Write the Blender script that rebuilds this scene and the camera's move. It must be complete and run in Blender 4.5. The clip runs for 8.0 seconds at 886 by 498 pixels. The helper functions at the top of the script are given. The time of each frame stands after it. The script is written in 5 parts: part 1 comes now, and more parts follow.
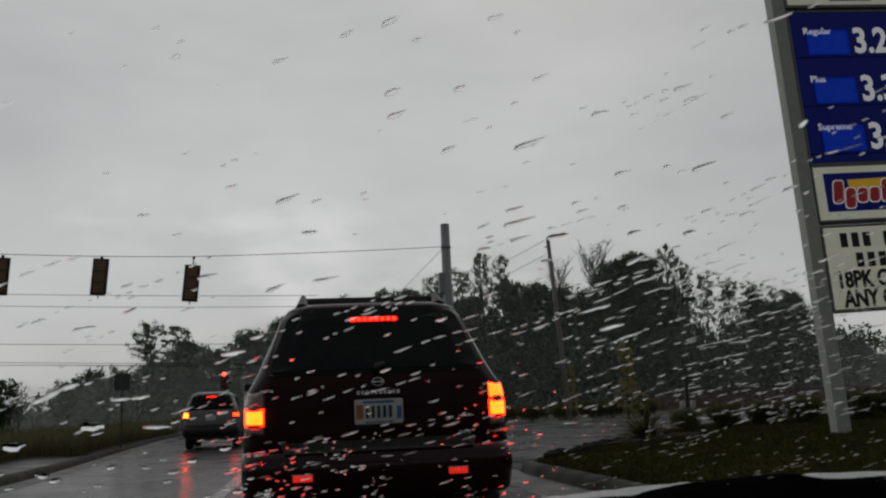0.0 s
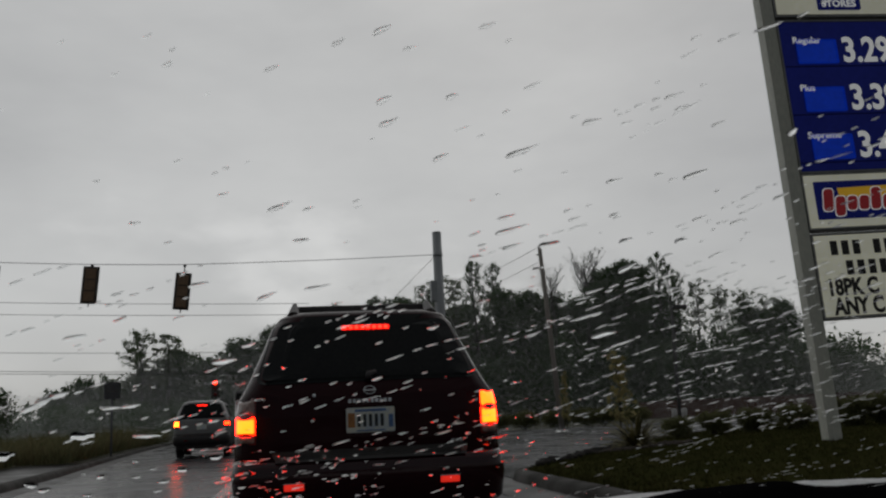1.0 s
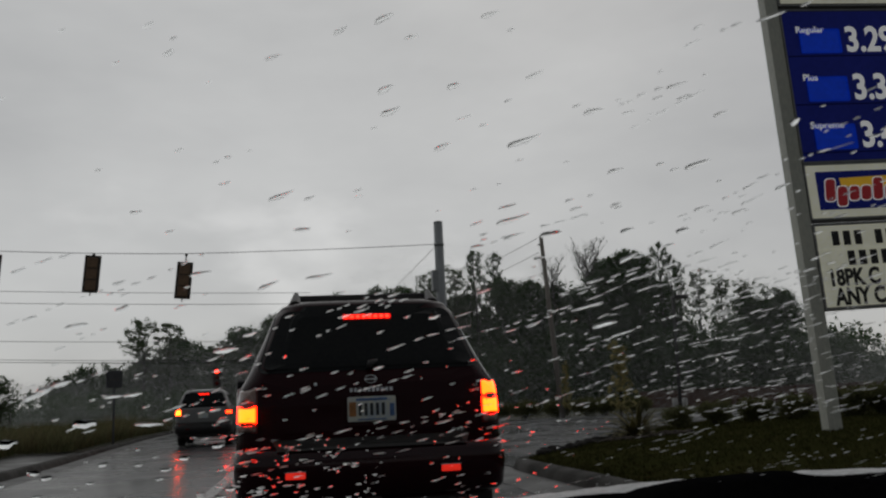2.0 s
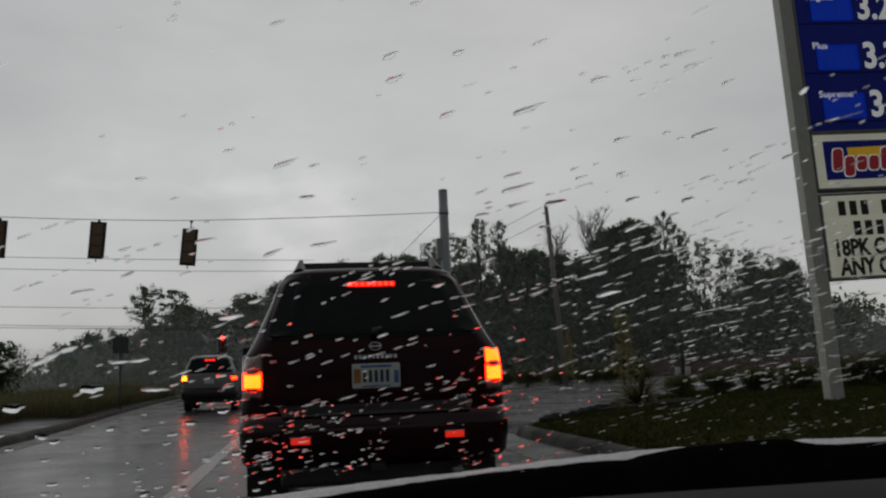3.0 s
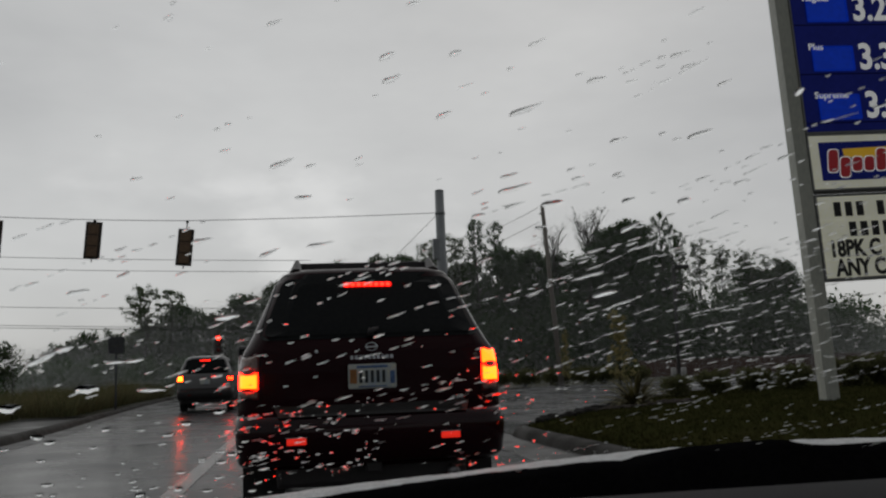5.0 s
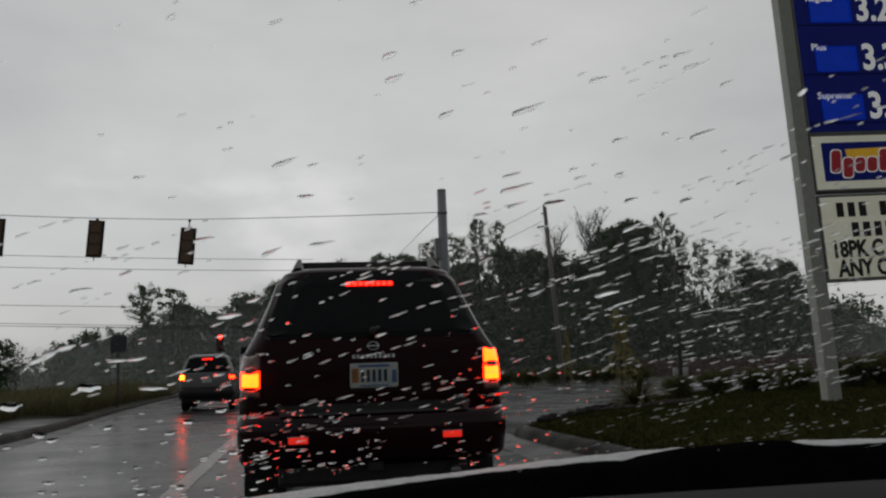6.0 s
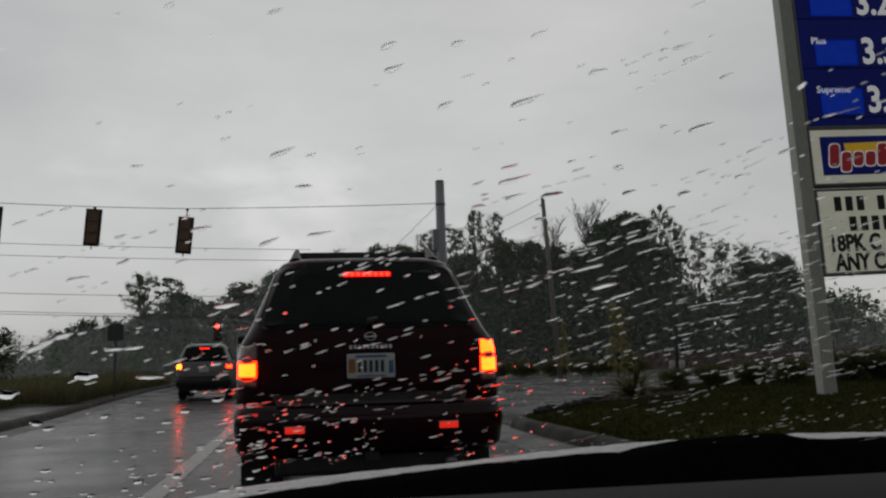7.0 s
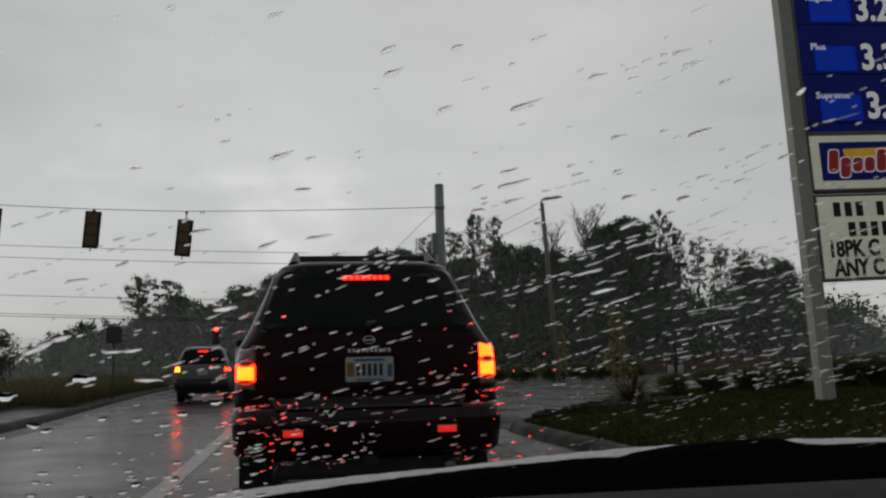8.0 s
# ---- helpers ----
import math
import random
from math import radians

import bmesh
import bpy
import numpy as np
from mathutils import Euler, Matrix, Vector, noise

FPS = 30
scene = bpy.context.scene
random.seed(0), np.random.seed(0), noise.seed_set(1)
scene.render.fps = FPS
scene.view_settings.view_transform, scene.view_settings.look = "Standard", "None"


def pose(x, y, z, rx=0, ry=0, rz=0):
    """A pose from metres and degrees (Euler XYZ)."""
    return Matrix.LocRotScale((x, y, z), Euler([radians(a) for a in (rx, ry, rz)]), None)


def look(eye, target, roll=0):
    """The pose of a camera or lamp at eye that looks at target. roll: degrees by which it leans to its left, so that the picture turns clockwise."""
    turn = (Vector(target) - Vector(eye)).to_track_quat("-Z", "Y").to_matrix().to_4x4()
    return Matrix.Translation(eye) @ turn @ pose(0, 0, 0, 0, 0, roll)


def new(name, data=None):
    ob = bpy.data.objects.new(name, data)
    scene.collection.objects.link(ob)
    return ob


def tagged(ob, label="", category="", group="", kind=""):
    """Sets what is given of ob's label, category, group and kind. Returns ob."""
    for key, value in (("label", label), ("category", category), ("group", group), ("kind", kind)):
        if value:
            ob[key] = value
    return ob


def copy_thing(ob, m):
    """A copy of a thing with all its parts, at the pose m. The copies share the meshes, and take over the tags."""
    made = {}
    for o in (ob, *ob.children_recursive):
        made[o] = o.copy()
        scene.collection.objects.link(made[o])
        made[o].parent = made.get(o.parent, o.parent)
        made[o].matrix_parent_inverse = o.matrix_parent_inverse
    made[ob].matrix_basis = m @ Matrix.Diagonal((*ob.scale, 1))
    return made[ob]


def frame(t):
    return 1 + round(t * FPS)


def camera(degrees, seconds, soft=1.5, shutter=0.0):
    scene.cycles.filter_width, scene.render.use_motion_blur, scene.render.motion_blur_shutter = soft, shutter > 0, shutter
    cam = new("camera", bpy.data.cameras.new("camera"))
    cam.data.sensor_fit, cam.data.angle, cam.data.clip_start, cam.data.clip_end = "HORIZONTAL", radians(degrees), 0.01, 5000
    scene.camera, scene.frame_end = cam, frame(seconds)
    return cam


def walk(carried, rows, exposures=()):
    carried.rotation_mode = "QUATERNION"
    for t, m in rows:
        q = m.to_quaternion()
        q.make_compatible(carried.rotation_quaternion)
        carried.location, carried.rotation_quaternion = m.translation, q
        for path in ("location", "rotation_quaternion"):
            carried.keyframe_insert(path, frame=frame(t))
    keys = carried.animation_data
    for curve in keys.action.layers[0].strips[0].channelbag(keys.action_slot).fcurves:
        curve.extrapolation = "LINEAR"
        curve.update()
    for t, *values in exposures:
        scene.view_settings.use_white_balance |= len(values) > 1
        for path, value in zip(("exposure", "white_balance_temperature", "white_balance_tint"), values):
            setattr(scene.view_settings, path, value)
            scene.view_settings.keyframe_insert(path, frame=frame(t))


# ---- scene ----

# ---- camera ----
cam = camera(55.0, 8.0, soft=2.25)
cam.data.dof.use_dof, cam.data.dof.focus_distance, cam.data.dof.aperture_fstop = True, 14.0, 20.0
EYE = (0.0, 0.0, 1.02)
PATH = [
    (0.0, 100.210, 2.559, -8.139),
    (0.5, 100.210, 2.765, -8.573),
    (1.0, 100.718, 2.674, -8.678),
    (1.2, 100.724, 2.690, -8.662),
    (2.3, 99.681, 2.479, -8.571),
    (2.5, 99.429, 2.468, -8.480),
    (3.0, 97.886, 2.213, -8.343),
    (3.5, 97.577, 2.308, -8.341),
    (4.0, 97.582, 2.182, -8.464),
    (4.5, 97.592, 2.192, -8.458),
    (4.7, 97.867, 2.282, -8.567),
    (5.8, 97.944, 1.968, -8.540),
    (6.0, 97.872, 2.011, -8.483),
    (6.5, 97.160, 1.584, -8.475),
    (7.0, 97.269, 1.613, -8.689),
    (7.5, 97.169, 1.372, -8.875),
    (8.0, 97.525, 1.369, -8.778),
]
walk(cam, [(t, pose(*EYE, a, b, c)) for t, a, b, c in PATH],
     exposures=[(0.0, -1.58), (3.0, -1.58), (4.5, -1.47), (8.0, -1.47)])

# ---- light ----
SUN_ELEVATION, SUN_AZIMUTH = 38.0, 20.0
world = bpy.data.worlds.new("overcast_sky")
scene.world = world
world.use_nodes = True
wn, wl = world.node_tree.nodes, world.node_tree.links
wn.clear()
w_out = wn.new("ShaderNodeOutputWorld")
w_add = wn.new("ShaderNodeAddShader")
w_sky = wn.new("ShaderNodeTexSky")
w_sky.sky_type, w_sky.sun_disc = "NISHITA", False
w_sky.sun_elevation, w_sky.sun_rotation = radians(SUN_ELEVATION), radians(SUN_AZIMUTH)
w_bg1, w_bg2 = wn.new("ShaderNodeBackground"), wn.new("ShaderNodeBackground")
w_bg1.inputs[1].default_value = 0.012
w_tc, w_map = wn.new("ShaderNodeTexCoord"), wn.new("ShaderNodeMapping")
w_map.inputs["Scale"].default_value = (1.0, 1.0, 2.6)
w_noise, w_ramp = wn.new("ShaderNodeTexNoise"), wn.new("ShaderNodeValToRGB")
w_noise.inputs["Scale"].default_value, w_noise.inputs["Detail"].default_value = 2.2, 5.0
w_noise.inputs["Roughness"].default_value = 0.55
w_ramp.color_ramp.elements[0].position, w_ramp.color_ramp.elements[1].position = 0.25, 0.8
w_ramp.color_ramp.elements[0].color = (0.818, 0.824, 0.820, 1)
w_ramp.color_ramp.elements[1].color = (1.19, 1.195, 1.175, 1)
w_bg2.inputs[1].default_value = 1.36
wl.new(w_tc.outputs["Generated"], w_map.inputs["Vector"])
wl.new(w_map.outputs[0], w_noise.inputs["Vector"])
wl.new(w_noise.outputs["Fac"], w_ramp.inputs["Fac"])
# the storm front is dark behind and overhead, and opens towards the road ahead
w_dot, w_fall, w_mul = wn.new("ShaderNodeVectorMath"), wn.new("ShaderNodeValToRGB"), wn.new("ShaderNodeMixRGB")
w_dot.operation = "DOT_PRODUCT"
w_dot.inputs[1].default_value = (-0.10, 0.98, 0.12)
w_half = wn.new("ShaderNodeMath")
w_half.operation = "MULTIPLY_ADD"
w_half.inputs[1].default_value, w_half.inputs[2].default_value = 0.5, 0.5
w_fall.color_ramp.interpolation = "EASE"
w_fall.color_ramp.elements[0].position, w_fall.color_ramp.elements[0].color = 0.0, (0.24, 0.24, 0.245, 1)
w_fall.color_ramp.elements[1].position, w_fall.color_ramp.elements[1].color = 1.0, (1.06, 1.06, 1.06, 1)
mid = w_fall.color_ramp.elements.new(0.5)
mid.color = (0.38, 0.38, 0.385, 1)
mid = w_fall.color_ramp.elements.new(0.88)
mid.color = (0.93, 0.93, 0.935, 1)
w_mul.blend_type = "MULTIPLY"
w_mul.inputs[0].default_value = 1.0
wl.new(w_tc.outputs["Generated"], w_dot.inputs[0])
wl.new(w_dot.outputs["Value"], w_half.inputs[0])
wl.new(w_half.outputs[0], w_fall.inputs["Fac"])
wl.new(w_ramp.outputs[0], w_mul.inputs[1])
wl.new(w_fall.outputs[0], w_mul.inputs[2])
# a paler break low in the cloud over the road, with ragged edges
w_gap, w_gap_ramp, w_gap_noise = wn.new("ShaderNodeVectorMath"), wn.new("ShaderNodeMapRange"), wn.new("ShaderNodeTexNoise")
w_gap_map, w_gap_warp, w_gap_mix = wn.new("ShaderNodeMapping"), wn.new("ShaderNodeMath"), wn.new("ShaderNodeMixRGB")
w_gap_map.inputs["Scale"].default_value = (1.0, 1.0, 2.3)
w_gap.operation = "DISTANCE"
w_gap.inputs[1].default_value = (0.02, 0.98, 0.40)
w_gap_noise.inputs["Scale"].default_value, w_gap_noise.inputs["Detail"].default_value = 5.0, 6.0
w_gap_warp.operation = "MULTIPLY_ADD"
w_gap_warp.inputs[1].default_value = 1.0
w_gap_ramp.interpolation_type = "SMOOTHERSTEP"
w_gap_ramp.inputs["From Min"].default_value, w_gap_ramp.inputs["From Max"].default_value = 0.72, 0.42
w_gap_ramp.inputs["To Min"].default_value, w_gap_ramp.inputs["To Max"].default_value = 0.0, 1.0
w_gap_mix.blend_type = "MIX"
w_gap_mix.inputs[2].default_value = (1.34, 1.34, 1.32, 1)
wl.new(w_tc.outputs["Generated"], w_gap_map.inputs["Vector"])
wl.new(w_gap_map.outputs[0], w_gap.inputs[0])
wl.new(w_gap_map.outputs[0], w_gap_noise.inputs["Vector"])
wl.new(w_gap_noise.outputs["Fac"], w_gap_warp.inputs[0])
wl.new(w_gap.outputs["Value"], w_gap_warp.inputs[2])
wl.new(w_gap_warp.outputs[0], w_gap_ramp.inputs["Value"])
wl.new(w_gap_ramp.outputs[0], w_gap_mix.inputs[0])
wl.new(w_mul.outputs[0], w_gap_mix.inputs[1])
wl.new(w_gap_mix.outputs[0], w_bg2.inputs[0])
wl.new(w_sky.outputs[0], w_bg1.inputs[0])
wl.new(w_bg1.outputs[0], w_add.inputs[0])
wl.new(w_bg2.outputs[0], w_add.inputs[1])
wl.new(w_add.outputs[0], w_out.inputs["Surface"])

sun_data = bpy.data.lights.new("sun", "SUN")
sun_data.energy, sun_data.angle, sun_data.color = 0.5, radians(100), (1.0, 0.97, 0.93)
sun = new("sun", sun_data)
az, el = radians(SUN_AZIMUTH), radians(SUN_ELEVATION)
sun.matrix_world = look((40 * math.sin(az) * math.cos(el), 40 * math.cos(az) * math.cos(el), 40 * math.sin(el)), (0, 0, 0))


# ---- materials ----
def material(name, base, rough=0.6, metal=0.0, second=None, scale=8.0, detail_scale=60.0, mix=0.6,
             bump=0.0, bump_scale=80.0, coat=0.0, rough2=None, spec=0.5, per_object=0.0, per_island=0.0, stretch=(1, 1, 1), through_light=0.0, glow=0.0):
    """A surface with variation at two scales, fine relief and, where asked, a tint of its own for each piece."""
    m = bpy.data.materials.new(name)
    m.use_nodes = True
    n, l = m.node_tree.nodes, m.node_tree.links
    b = n["Principled BSDF"]
    b.inputs["Metallic"].default_value = metal
    b.inputs["Roughness"].default_value = rough
    b.inputs["Specular IOR Level"].default_value = spec
    b.inputs["Coat Weight"].default_value = coat
    b.inputs["Coat Roughness"].default_value = 0.05
    tc, mp = n.new("ShaderNodeTexCoord"), n.new("ShaderNodeMapping")
    mp.inputs["Scale"].default_value = stretch
    l.new(tc.outputs["Object"], mp.inputs["Vector"])
    big, fine = n.new("ShaderNodeTexNoise"), n.new("ShaderNodeTexNoise")
    big.inputs["Scale"].default_value, big.inputs["Detail"].default_value = scale, 4
    fine.inputs["Scale"].default_value, fine.inputs["Detail"].default_value = detail_scale, 3
    l.new(mp.outputs[0], big.inputs["Vector"])
    l.new(mp.outputs[0], fine.inputs["Vector"])
    add = n.new("ShaderNodeMath")
    add.operation = "MULTIPLY_ADD"
    add.inputs[1].default_value = 0.5
    half = n.new("ShaderNodeMath")
    half.operation = "MULTIPLY"
    half.inputs[1].default_value = 0.5
    l.new(big.outputs["Fac"], half.inputs[0])
    l.new(fine.outputs["Fac"], add.inputs[0])
    l.new(half.outputs[0], add.inputs[2])
    ramp = n.new("ShaderNodeValToRGB")
    second = second or tuple(c * mix for c in base)
    ramp.color_ramp.elements[0].position, ramp.color_ramp.elements[1].position = 0.38, 0.62
    ramp.color_ramp.elements[0].color, ramp.color_ramp.elements[1].color = (*base, 1), (*second, 1)
    l.new(add.outputs[0], ramp.inputs["Fac"])
    last = ramp.outputs[0]
    if per_object or per_island:
        hsv = n.new("ShaderNodeHueSaturation")
        rnd = n.new("ShaderNodeObjectInfo") if per_object else n.new("ShaderNodeNewGeometry")
        amount = per_object or per_island
        rng = n.new("ShaderNodeMapRange")
        rng.inputs["To Min"].default_value, rng.inputs["To Max"].default_value = 1 - amount, 1 + amount
        l.new(rnd.outputs["Random"] if per_object else rnd.outputs["Random Per Island"], rng.inputs["Value"])
        l.new(rng.outputs[0], hsv.inputs["Value"])
        l.new(last, hsv.inputs["Color"])
        last = hsv.outputs[0]
    l.new(last, b.inputs["Base Color"])
    if glow:
        l.new(last, b.inputs["Emission Color"])
        b.inputs["Emission Strength"].default_value = glow
    if through_light:
        tl, mx = n.new("ShaderNodeBsdfTranslucent"), n.new("ShaderNodeMixShader")
        l.new(last, tl.inputs[0])
        mx.inputs[0].default_value = through_light
        l.new(b.outputs[0], mx.inputs[1])
        l.new(tl.outputs[0], mx.inputs[2])
        l.new(mx.outputs[0], n["Material Output"].inputs[0])
    if rough2 is not None:
        rr = n.new("ShaderNodeMapRange")
        rr.inputs["From Min"].default_value, rr.inputs["From Max"].default_value = 0.35, 0.65
        rr.inputs["To Min"].default_value, rr.inputs["To Max"].default_value = rough, rough2
        l.new(big.outputs["Fac"], rr.inputs["Value"])
        l.new(rr.outputs[0], b.inputs["Roughness"])
    if bump:
        bn, bp = n.new("ShaderNodeTexNoise"), n.new("ShaderNodeBump")
        bn.inputs["Scale"].default_value, bn.inputs["Detail"].default_value = bump_scale, 3
        l.new(mp.outputs[0], bn.inputs["Vector"])
        l.new(bn.outputs["Fac"], bp.inputs["Height"])
        bp.inputs["Strength"].default_value, bp.inputs["Distance"].default_value = bump, 0.01
        l.new(bp.outputs[0], b.inputs["Normal"])
    return m


def glowing(name, colour, strength, base=(0.3, 0.02, 0.01)):
    m = material(name, base, 0.2)
    b = m.node_tree.nodes["Principled BSDF"]
    b.inputs["Emission Color"].default_value = (*colour, 1)
    b.inputs["Emission Strength"].default_value = strength
    return m


def water_material(name, ripple):
    """Water on glass: light caught inside a drop is lost into the pane; ripple spreads what is seen through it."""
    m = bpy.data.materials.new(name)
    m.use_nodes = True
    n, l = m.node_tree.nodes, m.node_tree.links
    n.remove(n["Principled BSDF"])
    bend, shine, mix = n.new("ShaderNodeBsdfRefraction"), n.new("ShaderNodeBsdfGlossy"), n.new("ShaderNodeMixShader")
    bend.inputs["Color"].default_value = (0.97, 0.98, 0.98, 1)
    bend.inputs["Roughness"].default_value, bend.inputs["IOR"].default_value = ripple, 1.33
    shine.inputs["Roughness"].default_value = 0.03
    mix.inputs[0].default_value = 0.03
    l.new(bend.outputs[0], mix.inputs[1])
    l.new(shine.outputs[0], mix.inputs[2])
    l.new(mix.outputs[0], n["Material Output"].inputs["Surface"])
    return m


M_ASPHALT = material("wet_asphalt", (0.044, 0.046, 0.049), 0.19, second=(0.065, 0.068, 0.071), scale=0.5, detail_scale=18,
                     bump=0.10, bump_scale=24, rough2=0.34, spec=0.044)
M_GROUND = material("rough_ground", (0.035, 0.045, 0.022), 0.95, second=(0.07, 0.065, 0.035), scale=0.25, detail_scale=5, bump=0.4, bump_scale=9)
M_TURF = material("wet_turf", (0.027, 0.031, 0.010), 0.95, second=(0.042, 0.040, 0.015), spec=0.0, scale=0.9, detail_scale=24, bump=0.6, bump_scale=40)
M_BLADE = material("grass_blade", (0.045, 0.052, 0.016), 0.9, second=(0.068, 0.063, 0.024), scale=1.5, detail_scale=20, per_island=0.3, spec=0.0)
M_WEED = material("dry_weed", (0.19, 0.158, 0.080), 0.85, second=(0.105, 0.125, 0.058), scale=0.7, detail_scale=9, through_light=0.4, per_island=0.3, spec=0.2)
M_CONCRETE = material("wet_concrete", (0.055, 0.052, 0.047), 0.6, second=(0.034, 0.033, 0.030), scale=1.6, detail_scale=40, bump=0.3, bump_scale=70, rough2=0.85, spec=0.08)
M_GUTTER = material("wet_pale_concrete", (0.060, 0.061, 0.060), 0.35, second=(0.082, 0.082, 0.080), scale=1.2, detail_scale=30, bump=0.15, bump_scale=60, rough2=0.55, spec=0.10)
M_PAINT_LINE = material("worn_white_line", (0.045, 0.045, 0.044), 0.24, second=(0.085, 0.085, 0.082), scale=2.2, detail_scale=40, bump=0.2, bump_scale=60)
M_SEAM = material("tar_seam", (0.014, 0.014, 0.014), 0.95, scale=6, spec=0.0)
M_STONE = material("wet_dark_stone", (0.026, 0.024, 0.021), 0.85, second=(0.014, 0.013, 0.012), scale=5, detail_scale=30, bump=0.5, bump_scale=25, per_object=0.3, spec=0.1)
M_MULCH = material("dark_mulch", (0.045, 0.032, 0.022), 0.95, second=(0.02, 0.015, 0.012), scale=6, detail_scale=40, bump=0.8, bump_scale=40)

M_MAROON = material("maroon_paint", (0.021, 0.0022, 0.0042), 0.2, metal=0.0, second=(0.016, 0.0017, 0.0032), scale=3, detail_scale=220, spec=0.16)
M_BUMPER = material("wet_maroon_bumper", (0.024, 0.0028, 0.005), 0.16, second=(0.018, 0.002, 0.004), scale=3, detail_scale=160, spec=0.45, bump=0.05, bump_scale=30)
M_SILVER = material("silver_paint", (0.21, 0.21, 0.21), 0.35, metal=0.2, second=(0.17, 0.17, 0.17), scale=3, detail_scale=150, coat=0.4)
M_CLADDING = material("dark_cladding", (0.032, 0.030, 0.031), 0.45, second=(0.044, 0.041, 0.041), scale=8, detail_scale=120, bump=0.1)
M_STEP = material("step_pad_rubber", (0.030, 0.029, 0.028), 0.4, second=(0.020, 0.020, 0.019), scale=8, detail_scale=120, bump=0.2)
M_CARGLASS = material("tinted_glass", (0.009, 0.011, 0.012), 0.06, second=(0.013, 0.015, 0.015), scale=3, detail_scale=40, spec=0.12)
M_RUBBER = material("tyre_rubber", (0.018, 0.018, 0.018), 0.75, second=(0.03, 0.03, 0.03), scale=9, detail_scale=80, bump=0.3)
M_RIM = material("alloy_rim", (0.35, 0.35, 0.36), 0.35, metal=0.9, scale=9)
M_CHROME = material("chrome", (0.65, 0.66, 0.68), 0.18, metal=1.0, scale=20)
M_PLATE = material("plate_pale", (0.66, 0.66, 0.54), 0.45, second=(0.46, 0.54, 0.60), scale=9, detail_scale=60)
M_PLATE_BLUE = material("plate_blue", (0.10, 0.20, 0.42), 0.5, scale=20)
M_PLATE_DARK = material("plate_dark", (0.025, 0.035, 0.04), 0.5, scale=20)
M_PLATE_ORANGE = material("plate_orange", (0.45, 0.20, 0.06), 0.5, scale=20)
M_LENS_RED = material("red_lens", (0.16, 0.012, 0.010), 0.12, scale=30, coat=0.6)
M_LENS_CLEAR = material("smoked_clear_lens", (0.28, 0.17, 0.14), 0.15, scale=30, coat=0.6)
M_BRAKE_EDGE = glowing("lit_red_lens", (1.0, 0.0068, 0.0004), 60.0)
M_BRAKE_CORE = glowing("lit_bulb_glow", (1.0, 0.0125, 0.0005), 160.0)
M_BRAKE_FAR = glowing("lit_red_lamp", (1.0, 0.012, 0.0012), 70.0)
M_AMBER_FAR = glowing("lit_amber_lamp", (1.0, 0.042, 0.002), 110.0)
M_TURN_LIT = glowing("lit_amber_lens", (1.0, 0.013, 0.0005), 120.0)
M_LED = glowing("lit_brake_diode", (1.0, 0.008, 0.004), 2.4)
M_LED_HOT = glowing("lit_diode_core", (1.0, 0.014, 0.006), 20.0)
# no lamp: emission stands in for light the reflectors throw back
M_REFLECTOR = glowing("bumper_reflector_glow", (1.0, 0.028, 0.014), 1.7)
M_SIGNAL_RED = glowing("lit_red_signal", (1.0, 0.02, 0.003), 26.0)

M_STEEL = material("galvanised_steel", (0.40, 0.42, 0.43), 0.5, metal=0.2, second=(0.31, 0.33, 0.34), scale=2, detail_scale=24)
M_POST = material("grey_post_paint", (0.60, 0.61, 0.53), 0.45, second=(0.45, 0.47, 0.42), scale=1.5, detail_scale=30, stretch=(1, 1, 0.3), bump=0.08)
M_FRAME = material("sign_frame_metal", (0.13, 0.13, 0.125), 0.45, metal=0.4, scale=4, detail_scale=40)
M_TRIM_STRIP = material("bright_sign_strip", (0.30, 0.31, 0.31), 0.4, metal=0.3, second=(0.22, 0.23, 0.23), scale=4, detail_scale=40)
M_SIGN_BLUE = material("sign_blue_plastic", (0.006, 0.012, 0.15), 0.4, second=(0.004, 0.009, 0.12), scale=1.2, detail_scale=12, glow=0.5, spec=0.2)
M_SIGN_BRIGHT = material("sign_bright_blue", (0.003, 0.032, 0.40), 0.4, second=(0.003, 0.026, 0.33), scale=1.2, detail_scale=12, glow=0.9, spec=0.2)
M_SIGN_WHITE = material("sign_ivory_plastic", (0.74, 0.74, 0.60), 0.35, second=(0.62, 0.62, 0.50), scale=1.2, detail_scale=14, glow=0.58)
M_LETTER_WHITE = material("letter_white", (0.72, 0.73, 0.72), 0.4, scale=10, mix=0.9, glow=0.9)
M_LETTER_BLACK = material("letter_black", (0.015, 0.015, 0.015), 0.5, scale=10)
M_LOGO_RED = material("logo_red", (0.32, 0.016, 0.022), 0.35, scale=6, mix=0.85, glow=0.5)
M_LOGO_YELLOW = material("logo_yellow", (0.62, 0.36, 0.02), 0.35, scale=6, mix=0.9, glow=0.7)
M_SIGNAL = material("signal_housing", (0.075, 0.062, 0.052), 0.6, second=(0.055, 0.047, 0.040), scale=6, detail_scale=40)
M_SIGNAL_FACE = material("signal_weathered_face", (0.27, 0.17, 0.10), 0.6, second=(0.19, 0.125, 0.08), scale=7, detail_scale=40)
M_CABLE = material("cable_black", (0.02, 0.02, 0.02), 0.6, scale=10)
M_WOOD_POLE = material("weathered_pole_wood", (0.33, 0.305, 0.27), 0.85, second=(0.23, 0.21, 0.185), scale=3, detail_scale=30, stretch=(1, 1, 0.12), bump=0.4)
M_SIGN_BACK = material("sign_back_metal", (0.10, 0.105, 0.115), 0.6, scale=5)
